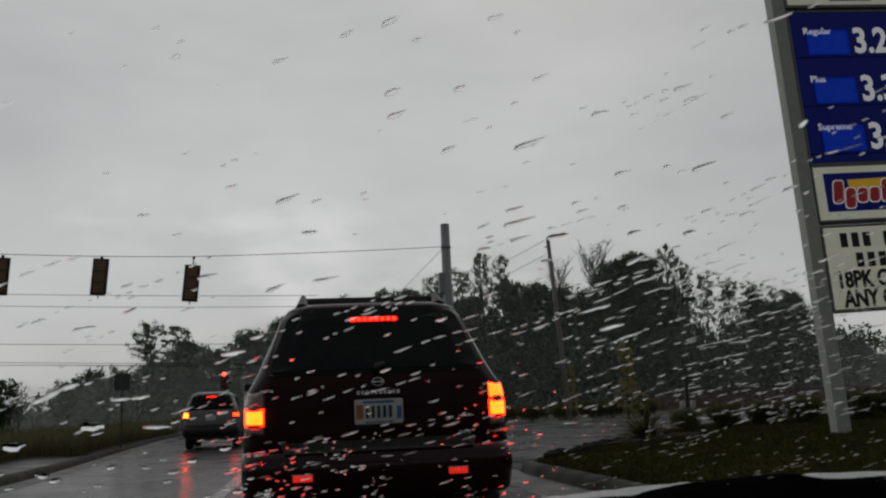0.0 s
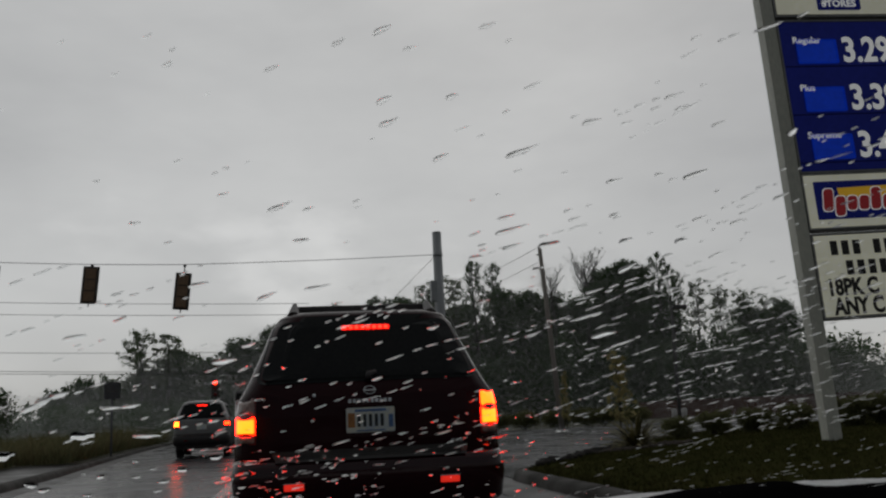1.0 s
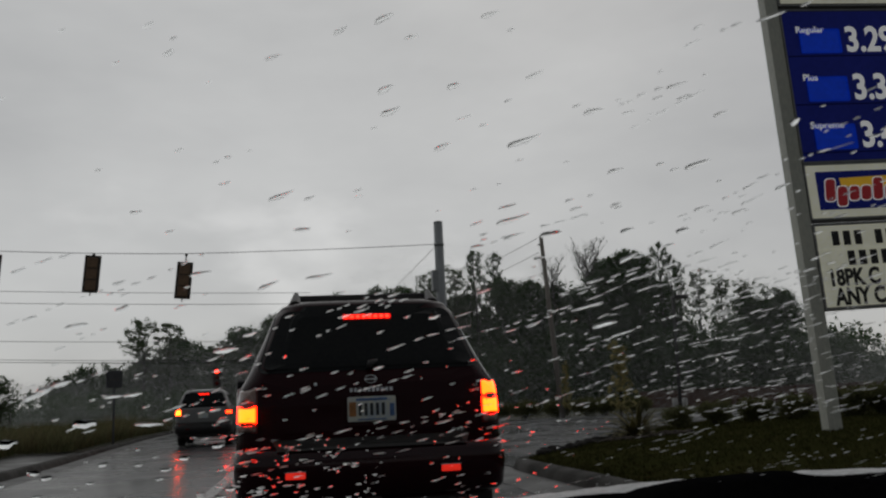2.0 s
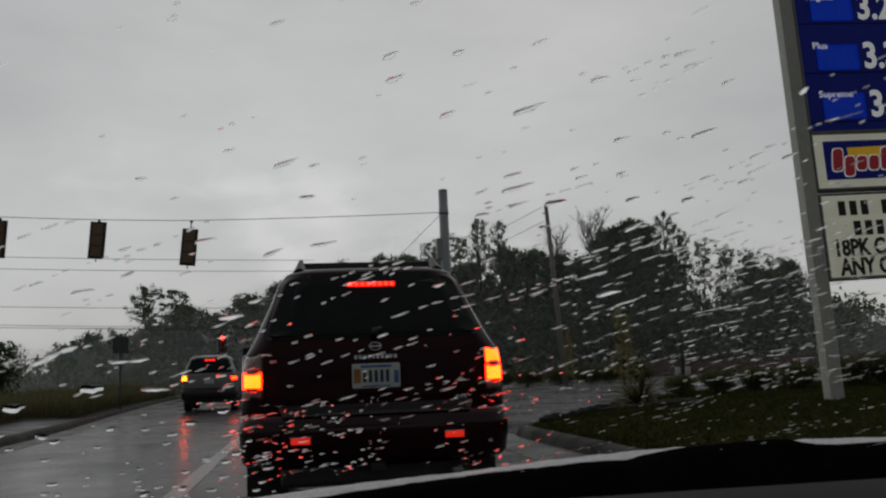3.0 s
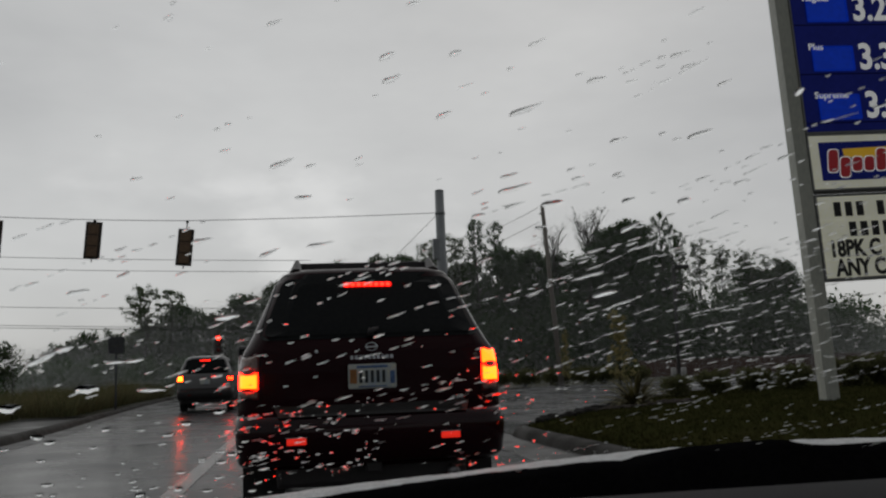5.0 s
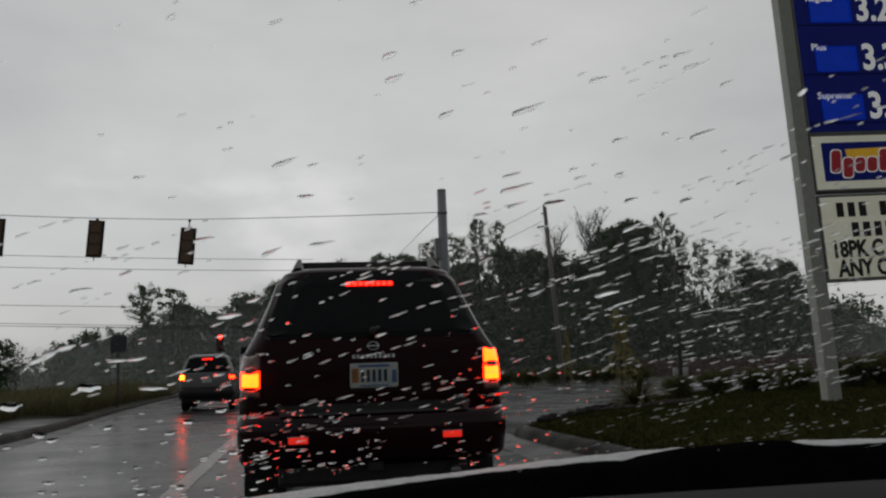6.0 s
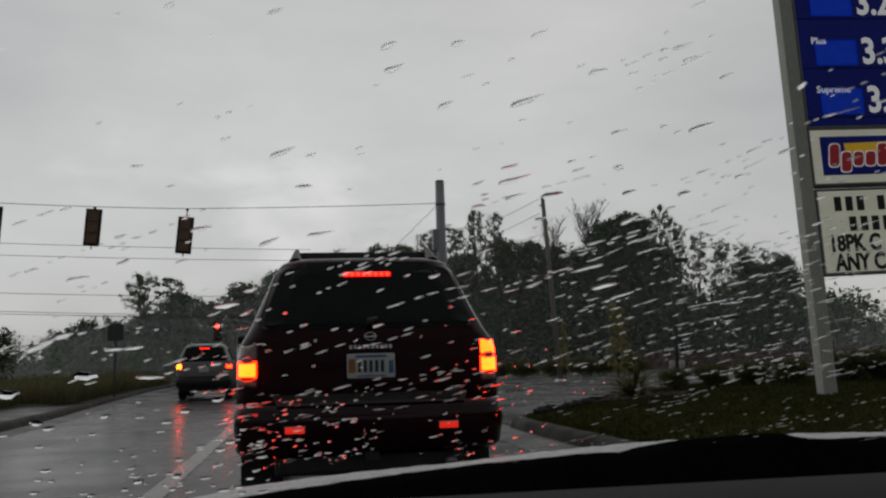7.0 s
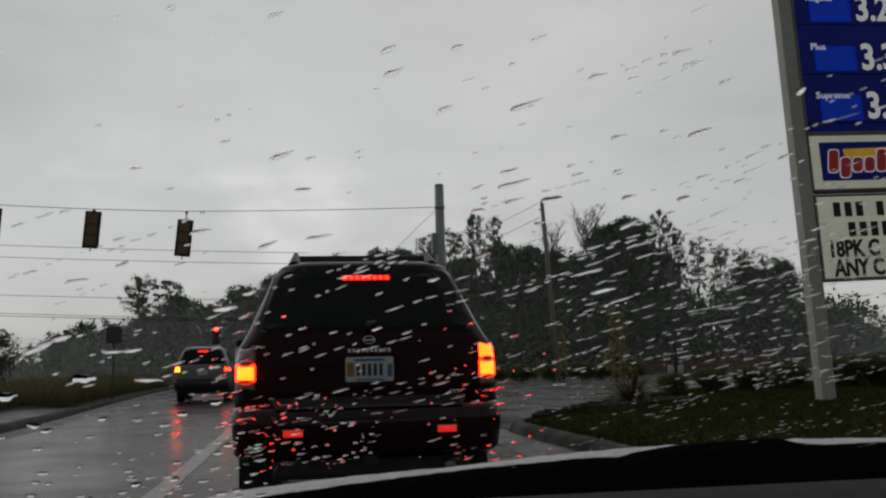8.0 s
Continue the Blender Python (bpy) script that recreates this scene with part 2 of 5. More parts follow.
# base colour raised to stand in for rain haze over the distant post
M_LAMP_POST = material("hazed_bronze_paint", (0.10, 0.10, 0.098), 0.6, second=(0.08, 0.08, 0.078), scale=3, detail_scale=30)
M_BARK = material("bark", (0.055, 0.045, 0.036), 0.9, second=(0.035, 0.03, 0.025), scale=3, detail_scale=20, bump=0.5, bump_scale=20)
M_LEAF = material("leaf_dark", (0.066, 0.120, 0.046), 0.85, second=(0.075, 0.127, 0.054), scale=0.3, detail_scale=3, through_light=0.5, per_island=0.06, spec=0.1)
M_LEAF_GREY = material("leaf_grey_green", (0.140, 0.188, 0.105), 0.85, second=(0.150, 0.193, 0.116), scale=0.3, detail_scale=3, through_light=0.5, per_island=0.06, spec=0.1)
M_LEAF_YELLOW = material("leaf_yellow", (0.42, 0.36, 0.16), 0.7, second=(0.24, 0.23, 0.11), scale=1, detail_scale=6, through_light=0.45, per_island=0.3, spec=0.2)
M_YUCCA = material("yucca_leaf", (0.33, 0.30, 0.14), 0.6, second=(0.20, 0.18, 0.085), scale=2, detail_scale=12, through_light=0.4)
M_SHRUB = material("leaf_shrub", (0.11, 0.12, 0.05), 0.7, second=(0.14, 0.14, 0.07), scale=1, detail_scale=8, through_light=0.5, per_island=0.3, spec=0.2)
M_BRICK_FAR = material("brown_red_wall", (0.12, 0.065, 0.05), 0.9, second=(0.09, 0.05, 0.04), scale=0.5, detail_scale=5)
M_WHITE_BOX = material("pale_box_paint", (0.45, 0.45, 0.43), 0.5, scale=4)

M_HOOD = material("wet_silver_hood", (0.80, 0.81, 0.81), 0.6, metal=0.0, second=(0.50, 0.51, 0.51), scale=30, detail_scale=160, bump=1.0, bump_scale=110, coat=0.0, spec=0.3)
M_COWL = material("cowl_black_plastic", (0.004, 0.004, 0.0045), 0.95, second=(0.007, 0.007, 0.0075), scale=8, detail_scale=120, bump=0.1, spec=0.0)
M_DASH = material("dashboard_grey", (0.014, 0.0135, 0.015), 0.95, second=(0.011, 0.0105, 0.012), scale=6, detail_scale=300, bump=0.3, bump_scale=500)
M_HEADLINER = material("cabin_lining", (0.05, 0.05, 0.05), 0.95, scale=6)
M_WATER = water_material("rain_water", 0.30)
M_WATER_FLAT = water_material("still_rain_water", 0.02)
M_RAIN = material("rain_haze_speck", (0.80, 0.81, 0.82), 0.5, second=(0.75, 0.76, 0.77), scale=0.3, detail_scale=3, through_light=0.6)


# ---- builders ----
def mesh_object(name, bm, mat, parent=None, label="", smooth=False):
    me = bpy.data.meshes.new(name)
    bmesh.ops.recalc_face_normals(bm, faces=bm.faces)
    bm.to_mesh(me)
    bm.free()
    if mat:
        me.materials.append(mat)
    if smooth:
        me.polygons.foreach_set("use_smooth", [True] * len(me.polygons))
    ob = new(name, me)
    if parent:
        ob.parent = parent
    if label:
        ob["label"] = label
    return ob


def part(name, bm, mat, parent, label="", smooth=False):
    return mesh_object(name, bm, mat, parent, label, smooth)


def thing(name, label, category, m=None, group="", kind=""):
    ob = new(name)
    ob.empty_display_size = 0.2
    if m:
        ob.matrix_basis = m
    return tagged(ob, label, category, group, kind)


def box(bm, x0, x1, y0, y1, z0, z1, bevel=0.0):
    g = bmesh.ops.create_cube(bm, size=1.0, matrix=Matrix.LocRotScale(((x0 + x1) / 2, (y0 + y1) / 2, (z0 + z1) / 2), None, (x1 - x0, y1 - y0, z1 - z0)))
    if bevel:
        edges = list({e for v in g["verts"] for e in v.link_edges})
        bmesh.ops.bevel(bm, geom=edges, offset=bevel, segments=2, affect="EDGES", profile=0.6)
    return bm


def boxed(*a, bevel=0.0):
    return box(bmesh.new(), *a, bevel=bevel)


def tube(bm, points, radii, sides=8, caps=True):
    """A round bar through points, with a radius at each."""
    rings = []
    for i, p in enumerate(points):
        p = Vector(p)
        a = Vector(points[max(0, i - 1)])
        b = Vector(points[min(len(points) - 1, i + 1)])
        d = (b - a).normalized()
        u = d.cross(Vector((0.31, 0.95, 0.05))).normalized()
        if u.length < 0.1:
            u = d.cross(Vector((1, 0, 0))).normalized()
        w = d.cross(u)
        r = radii[i] if isinstance(radii, (list, tuple)) else radii
        rings.append([bm.verts.new(p + r * (math.cos(2 * math.pi * k / sides) * u + math.sin(2 * math.pi * k / sides) * w)) for k in range(sides)])
    for r0, r1 in zip(rings, rings[1:]):
        for k in range(sides):
            bm.faces.new((r0[k], r0[(k + 1) % sides], r1[(k + 1) % sides], r1[k]))
    if caps:
        bm.faces.new(rings[0][::-1])
        bm.faces.new(rings[-1])
    return bm


def rounded_outline(x0, x1, z0, z1, r, top=None, steps=4):
    """A rounded rectangle, or trapezium where top gives the upper corners, as points in a plane."""
    tx0, tx1 = top if top else (x0, x1)
    pts = []
    corners = [(x0, z0), (x1, z0), (tx1, z1), (tx0, z1)]
    n = 4
    for i in range(n):
        c, p, q = Vector(corners[i]), Vector(corners[i - 1]), Vector(corners[(i + 1) % n])
        a, b = c + (p - c).normalized() * r, c + (q - c).normalized() * r
        for k in range(steps + 1):
            f = k / steps
            pts.append(tuple((1 - f) ** 2 * a + 2 * f * (1 - f) * c + f * f * b))
    dense = []
    for i, p in enumerate(pts):
        q = pts[(i + 1) % len(pts)]
        d = math.hypot(q[0] - p[0], q[1] - p[1])
        m = max(1, int(d / 0.12))
        dense += [(p[0] + (q[0] - p[0]) * k / m, p[1] + (q[1] - p[1]) * k / m) for k in range(m)]
    return dense


def patch(outline, place, thick=0.012, rings=5):
    """A thick plate with that outline, laid on the surface place(u, v, out)."""
    bm = bmesh.new()
    cx, cz = sum(p[0] for p in outline) / len(outline), sum(p[1] for p in outline) / len(outline)
    loops = []
    for k in range(rings, 0, -1):
        f = k / rings
        loops.append([bm.verts.new(place(cx + (u - cx) * f, cz + (v - cz) * f, 0.0 if k < rings else -thick * 0.25)) for u, v in outline])
    back = [bm.verts.new(place(u, v, -thick)) for u, v in outline]
    mid = bm.verts.new(place(cx, cz, 0.0))
    n = len(outline)
    for a, b in zip([back] + loops, loops):
        for i in range(n):
            bm.faces.new((a[i], a[(i + 1) % n], b[(i + 1) % n], b[i]))
    for i in range(n):
        bm.faces.new((loops[-1][i], loops[-1][(i + 1) % n], mid))
    return bm


def lettering(name, text, size, mat, parent, m, align="LEFT", squeeze=1.0, bold=0.0, depth=0.004):
    cu = bpy.data.curves.new(name, "FONT")
    cu.body, cu.size, cu.align_x, cu.extrude, cu.offset = text, size, align, depth, bold
    cu.resolution_u = 3
    tmp = bpy.data.objects.new(name, cu)
    me = bpy.data.meshes.new_from_object(tmp)
    bpy.data.objects.remove(tmp)
    me.transform(Matrix.Diagonal((squeeze, 1, 1, 1)))
    me.materials.append(mat)
    ob = new(name, me)
    ob.parent = parent
    ob.matrix_basis = m
    return ob


def raw_mesh(name, verts, faces, mat, smooth=False):
    me = bpy.data.meshes.new(name)
    me.from_pydata(verts, [], faces)
    me.materials.append(mat)
    if smooth:
        me.polygons.foreach_set("use_smooth", [True] * len(me.polygons))
    return me


def ground_z(y):
    return -0.007 * max(0.0, min(y, 70.0) - 6.0)


# ---- ground, roads, kerbs ----
def sheet(name, polygon, lift, mat, label, category, cuts=0):
    """A flat sheet that follows the fall of the ground."""
    bm = bmesh.new()
    f = bm.faces.new([bm.verts.new((x, y, 0)) for x, y in polygon])
    for yy in (6.0, 20.0, 40.0, 70.0):
        bmesh.ops.bisect_plane(bm, geom=bm.verts[:] + bm.edges[:] + bm.faces[:], plane_co=(0, yy, 0), plane_no=(0, 1, 0))
    for v in bm.verts:
        v.co.z = ground_z(v.co.y) + lift
    return tagged(mesh_object(name, bm, mat), label, category, kind="structure")


sheet("ground", [(-2500, -2500), (2500, -2500), (2500, 2500), (-2500, 2500)], 0.0, M_GROUND, "dark rough earth and grass reaching the far woods", "ground")
sheet("road", [(-5.3, -30), (3.15, -30), (3.15, 12.6), (3.6, 13.4), (4.4, 14.6), (5.9, 17.1), (7.0, 19), (9.2, 22.1), (12.8, 26), (30, 32.5), (80, 40), (80, 52), (20, 47), (7, 46), (4, 50), (3, 75), (-9.5, 75), (-8.1, 49), (-6.2, 24.7), (-5.4, 16)],
      0.012, M_ASPHALT, "wet dark asphalt road with dull sky reflections", "road")

# worn line between the lanes, gutter and its joints
bm = bmesh.new()
for y0, y1 in ((2.0, 5.5), (6.0, 18.0)):
    x0, x1 = -1.22, -1.34
    vs = [(x0 - 0.09, y0), (x0 + 0.09, y0), (x1 + 0.09, y1), (x1 - 0.09, y1)]
    bm.faces.new([bm.verts.new((x, y, ground_z(y) + 0.018)) for x, y in vs])
tagged(mesh_object("lane_line", bm, M_PAINT_LINE), "worn white lane line on wet asphalt", "lane line", kind="structure")

KERB_R = [(2.95, -6), (2.95, 4), (2.92, 9), (2.86, 11.8), (2.92, 12.7), (3.22, 13.35), (3.95, 14.4), (4.65, 15.4), (5.6, 16.9), (6.7, 18.8), (8.9, 22.0), (12.5, 26), (18, 29)]
KERB_L = [(-5.2, -6), (-5.2, 6), (-5.28, 14), (-5.62, 20), (-6.12, 25), (-7.0, 34), (-8.2, 49), (-9.6, 75)]


def smooth_line(points, n):
    """Points along a smooth curve through those given."""
    out = []
    for i in range(len(points) - 1):
        p0, p1, p2, p3 = (Vector(points[max(0, min(len(points) - 1, i + k))]) for k in (-1, 0, 1, 2))
        for k in range(n):
            t = k / n
            out.append(0.5 * (2 * p1 + (p2 - p0) * t + (2 * p0 - 5 * p1 + 4 * p2 - p3) * t * t + (3 * p1 - p0 - 3 * p2 + p3) * t ** 3))
    return out + [Vector(points[-1])]


def swept(line, profile, side):
    """A profile of (outward, height) swept along a line in plan; outward is to the given side."""
    bm = bmesh.new()
    rows = []
    for i, p in enumerate(line):
        a, b = line[max(0, i - 1)], line[min(len(line) - 1, i + 1)]
        d = (b - a).normalized()
        nrm = Vector((d.y, -d.x)) * side
        rows.append([bm.verts.new((p.x + nrm.x * o, p.y + nrm.y * o, ground_z(p.y) + h)) for o, h in profile])
    for r0, r1 in zip(rows, rows[1:]):
        for k in range(len(profile) - 1):
            bm.faces.new((r0[k], r0[k + 1], r1[k + 1], r1[k]))
    return bm


LINE_R, LINE_L = smooth_line(KERB_R, 6), smooth_line(KERB_L, 8)
KERB_PROFILE = [(-0.01, -0.02), (0.02, 0.05), (0.05, 0.115), (0.09, 0.145), (0.15, 0.155), (0.24, 0.155), (0.25, 0.10)]
tagged(mesh_object("kerb_right", swept(LINE_R, KERB_PROFILE, 1), M_CONCRETE, smooth=True), "wet grey concrete kerb round the grass island", "kerb", kind="structure")
tagged(mesh_object("kerb_left", swept(LINE_L, KERB_PROFILE, -1), M_CONCRETE, smooth=True), "wet grey concrete kerb along the weedy verge", "kerb", kind="structure")
GUTTER_R = [Vector((2.9, y)) for y in (-6, 0, 6, 13, 20)]
tagged(mesh_object("gutter_right", swept(GUTTER_R, [(-0.60, 0.016), (-0.30, 0.019), (0.03, 0.022)], 1), M_GUTTER), "pale wet concrete gutter beside the kerb", "gutter", kind="structure")
tagged(mesh_object("gutter_left", swept(LINE_L, [(-0.45, 0.016), (-0.01, 0.022)], -1), M_GUTTER), "pale wet concrete gutter beside the kerb", "gutter", kind="structure")
for x0, y0 in ((-0.63, -6), (0.03, 12.0)):
    line = [Vector((2.9, y)) for y in (y0, 12.5, 14, 20)]
    tagged(mesh_object("gutter_joint", swept(line, [(x0, 0.021), (x0 + 0.03, 0.023)], 1), M_SEAM), "dark tar joint between gutter and asphalt", "joint", kind="structure")
tagged(mesh_object("verge_path", swept([q for q in LINE_L if q.y < 26], [(0.17, 0.13), (1.0, 0.15), (1.7, 0.16)], -1), M_GUTTER), "wet concrete strip behind the kerb", "pavement", kind="structure")


# grass island with the sign
def island_z(x, y):
    """Height of the turf: a low mound inside the kerb."""
    p = Vector((x, y))
    d = min((p - q).length for q in LINE_R)
    return ground_z(y) + 0.13 + 0.24 * (1 - math.exp(-d / 2.6)) + 0.015 * noise.noise((x * 0.9, y * 0.9, 3))


def inside_island(x, y):
    if y > 29 or x < 2.9 or x > 26:
        return False
    for a, b in zip(LINE_R, LINE_R[1:]):
        if min(a.y, b.y) <= y <= max(a.y, b.y) and a.y != b.y:
            return x > a.x + (b.x - a.x) * (y - a.y) / (b.y - a.y) + 0.22
    return True


def island_turf():
    """Rows across the island from the kerb inwards."""
    bm = bmesh.new()
    inner = [q for q in LINE_R if q.y <= 29]
    rows = []
    for q in inner:
        row = []
        for k in range(13):
            f = (k / 12) ** 1.6
            x = q.x + 0.2 + (27.0 - q.x) * f
            row.append(bm.verts.new((x, q.y, island_z(x, q.y) if k else ground_z(q.y) + 0.13)))
        rows.append(row)
    for r0, r1 in zip(rows, rows[1:]):
        for k in range(12):
            bm.faces.new((r0[k], r0[k + 1], r1[k + 1], r1[k]))
    return bm


tagged(mesh_object("lawn", island_turf(), M_TURF, smooth=True), "dark wet grass island beside the road", "lawn", kind="structure")


def blades(name, spots, height, width, mat, label, category, lean=0.5, per=3, uneven=0.0):
    """Tufts of thin bent blades at spots (x, y, z)."""
    rnd = random.Random(5)
    verts, faces = [], []
    for x, y, z in spots:
        clump = 1.0 + uneven * noise.noise((x * 0.45, y * 0.22, 6.0))
        for _ in range(per):
            a = rnd.uniform(0, 6.283)
            h = height * clump * rnd.uniform(0.35, 1.15)
            dx, dy = math.cos(a), math.sin(a)
            bx, by = x + rnd.gauss(0, width * 2), y + rnd.gauss(0, width * 2)
            l1, w = h * lean * rnd.uniform(0.1, 0.6), width * rnd.uniform(0.6, 1.3)
            i = len(verts)
            verts += [(bx - dy * w, by + dx * w, z - 0.02), (bx + dy * w, by - dx * w, z - 0.02),
                      (bx + dx * l1 - dy * w * 0.6, by + dy * l1 + dx * w * 0.6, z + h * 0.6), (bx + dx * l1 + dy * w * 0.6, by + dy * l1 - dx * w * 0.6, z + h * 0.6),
                      (bx + dx * l1 * 2.4, by + dy * l1 * 2.4, z + h)]
            faces += [(i, i + 1, i + 3, i + 2), (i + 2, i + 3, i + 4)]
    return tagged(new(name, raw_mesh(name, verts, faces, mat)), label, category, kind="stuff")


rnd = random.Random(11)
spots = []
while len(spots) < 16000:
    x, y = 3.1 + 11 * rnd.random() ** 1.2, rnd.uniform(6.5, 23)
    if inside_island(x, y):
        spots.append((x, y, island_z(x, y)))
blades("grass", spots, 0.042, 0.005, M_BLADE, "short wet grass of the island", "grass", per=4)

# weedy verge across the road
bm = bmesh.new()
rows = []
for q in [q for q in LINE_L if q.y > -6]:
    rows.append([bm.verts.new((q.x - o, q.y, ground_z(q.y) + h)) for o, h in ((1.65 if q.y < 26 else 0.16, 0.14), (2.6, 0.20), (5, 0.30), (12, 0.35), (40, 0.1))])
for r0, r1 in zip(rows, rows[1:]):
    for k in range(4):
        bm.faces.new((r0[k], r0[k + 1], r1[k + 1], r1[k]))
tagged(mesh_object("verge", bm, M_GROUND, smooth=True), "dark earth bank with weeds beside the road", "verge", kind="structure")
spots = []
while len(spots) < 9000:
    y = rnd.uniform(16, 60)
    q = min(LINE_L, key=lambda p: abs(p.y - y))
    o = (1.8 if y < 25 else 0.5) + 16 * rnd.random() ** 1.8
    spots.append((q.x - o, y, ground_z(y) + 0.22))
blades("weeds", spots, 0.62, 0.014, M_WEED, "tall brown and green roadside weeds", "weeds", lean=0.9, per=5, uneven=0.8)


# ---- trees and shrubs ----
def leaf_cloud(rnd, verts, faces, centre, radius, count, size, flat=0.8, along=None):
    for _ in range(count):
        d = Vector((rnd.gauss(0, 1), rnd.gauss(0, 1), rnd.gauss(0, 1) * flat)).normalized() * radius * rnd.random() ** 0.45
        c = Vector(centre) + d
        u = Vector((rnd.gauss(0, 1), rnd.gauss(0, 1), rnd.gauss(0, 1))).normalized()
        w = u.cross(Vector((rnd.gauss(0, 1), rnd.gauss(0, 1), rnd.gauss(0, 1)))).normalized()
        s = size * rnd.uniform(0.6, 1.4)
        if along is not None:
            u = (along + u * 0.45).normalized()
            w = u.cross(w).normalized() * 0.6
            s *= 1.5
        i = len(verts)
        verts += [tuple(c - u * s), tuple(c + w * s * 0.5), tuple(c + u * s), tuple(c - w * s * 0.5)]
        faces.append((i, i + 1, i + 2, i + 3))


def make_tree(seed, height, spread, trunk=0.35, clumps=26, leaves=90, leaf=0.16, form="round", leafmat=None, label="", group="roadside trees", clump_size=0.17, low=0.25):
    """A tree of unit form: tapered trunk, limbs and a crown of leaf clumps."""
    rnd = random.Random(seed)
    t = thing("tree", label, "tree", group=group)
    bm = bmesh.new()
    bend = [Vector((rnd.gauss(0, 0.012), rnd.gauss(0, 0.012), 0)) * height for _ in range(6)]
    line, p = [], Vector((0, 0, -0.3))
    for k in range(7):
        line.append(tuple(p))
        if k < 6:
            p = p + Vector((0, 0, height * 0.93 / 6)) + bend[k]
    tube(bm, line, [trunk * (1 - 0.86 * k / 6) for k in range(7)], 7)
    verts, faces = [], []
    for c in range(clumps):
        f = low + (1 - low) * (c + rnd.random()) / clumps
        k = min(5.99, f * 6 * 0.97)
        a, b = Vector(line[int(k)]), Vector(line[int(k) + 1])
        base = a.lerp(b, k - int(k))
        if form == "pine":
            reach = spread * (1.05 - f) * rnd.uniform(0.6, 1.1) + 0.25
            rise = rnd.uniform(-0.05, 0.25) * reach
        elif form == "column":
            reach = spread * rnd.uniform(0.3, 1.0) * (1.0 - 0.6 * f)
            rise = reach * 1.2
        else:
            g = (f - low) / (1 - low)
            reach = spread * math.sin(math.pi * min(1, 0.22 + 0.72 * g)) * rnd.uniform(0.45, 1.12)
            rise = reach * rnd.uniform(0.15, 0.75)
        ang = c * 2.4 + rnd.uniform(-0.5, 0.5)
        tip = base + Vector((math.cos(ang) * reach, math.sin(ang) * reach, rise))
        mid = base.lerp(tip, 0.5) + Vector((rnd.gauss(0, 0.05), rnd.gauss(0, 0.05), 0.08)) * reach
        rb = trunk * max(0.09, 0.36 * (1 - f))
        tube(bm, [tuple(base), tuple(mid), tuple(tip)], [rb, rb * 0.6, rb * 0.2], 5, caps=False)
        for _ in range(3):
            s = mid.lerp(tip, rnd.random())
            e = s + Vector((rnd.gauss(0, 1), rnd.gauss(0, 1), rnd.gauss(0.5, 0.8))) * reach * 0.25
            tube(bm, [tuple(s), tuple(e)], [rb * 0.3, rb * 0.1], 4, caps=False)
            leaf_cloud(rnd, verts, faces, e, height * clump_size * 0.45 * rnd.uniform(0.6, 1.1), leaves // 4, leaf)
        leaf_cloud(rnd, verts, faces, tip, height * clump_size * 0.6 * rnd.uniform(0.6, 1.2), leaves // 2, leaf, 0.6)
        leaf_cloud(rnd, verts, faces, mid, height * clump_size * 0.5 * rnd.uniform(0.6, 1.2), leaves // 3, leaf, 0.6)
    part("trunk", bm, M_BARK, t, "dark wet trunk and limbs", True)
    crown = new("crown", raw_mesh("crown", verts, faces, leafmat or M_LEAF))
    crown.parent = t
    return t


def plant(src, x, y, s, turn, sx=1.0, z=None):
    return copy_thing(src, Matrix.Translation((x, y, ground_z(y) if z is None else z)) @ Matrix.Rotation(turn, 4, "Z") @ Matrix.Diagonal((s * sx, s * sx, s, 1)))


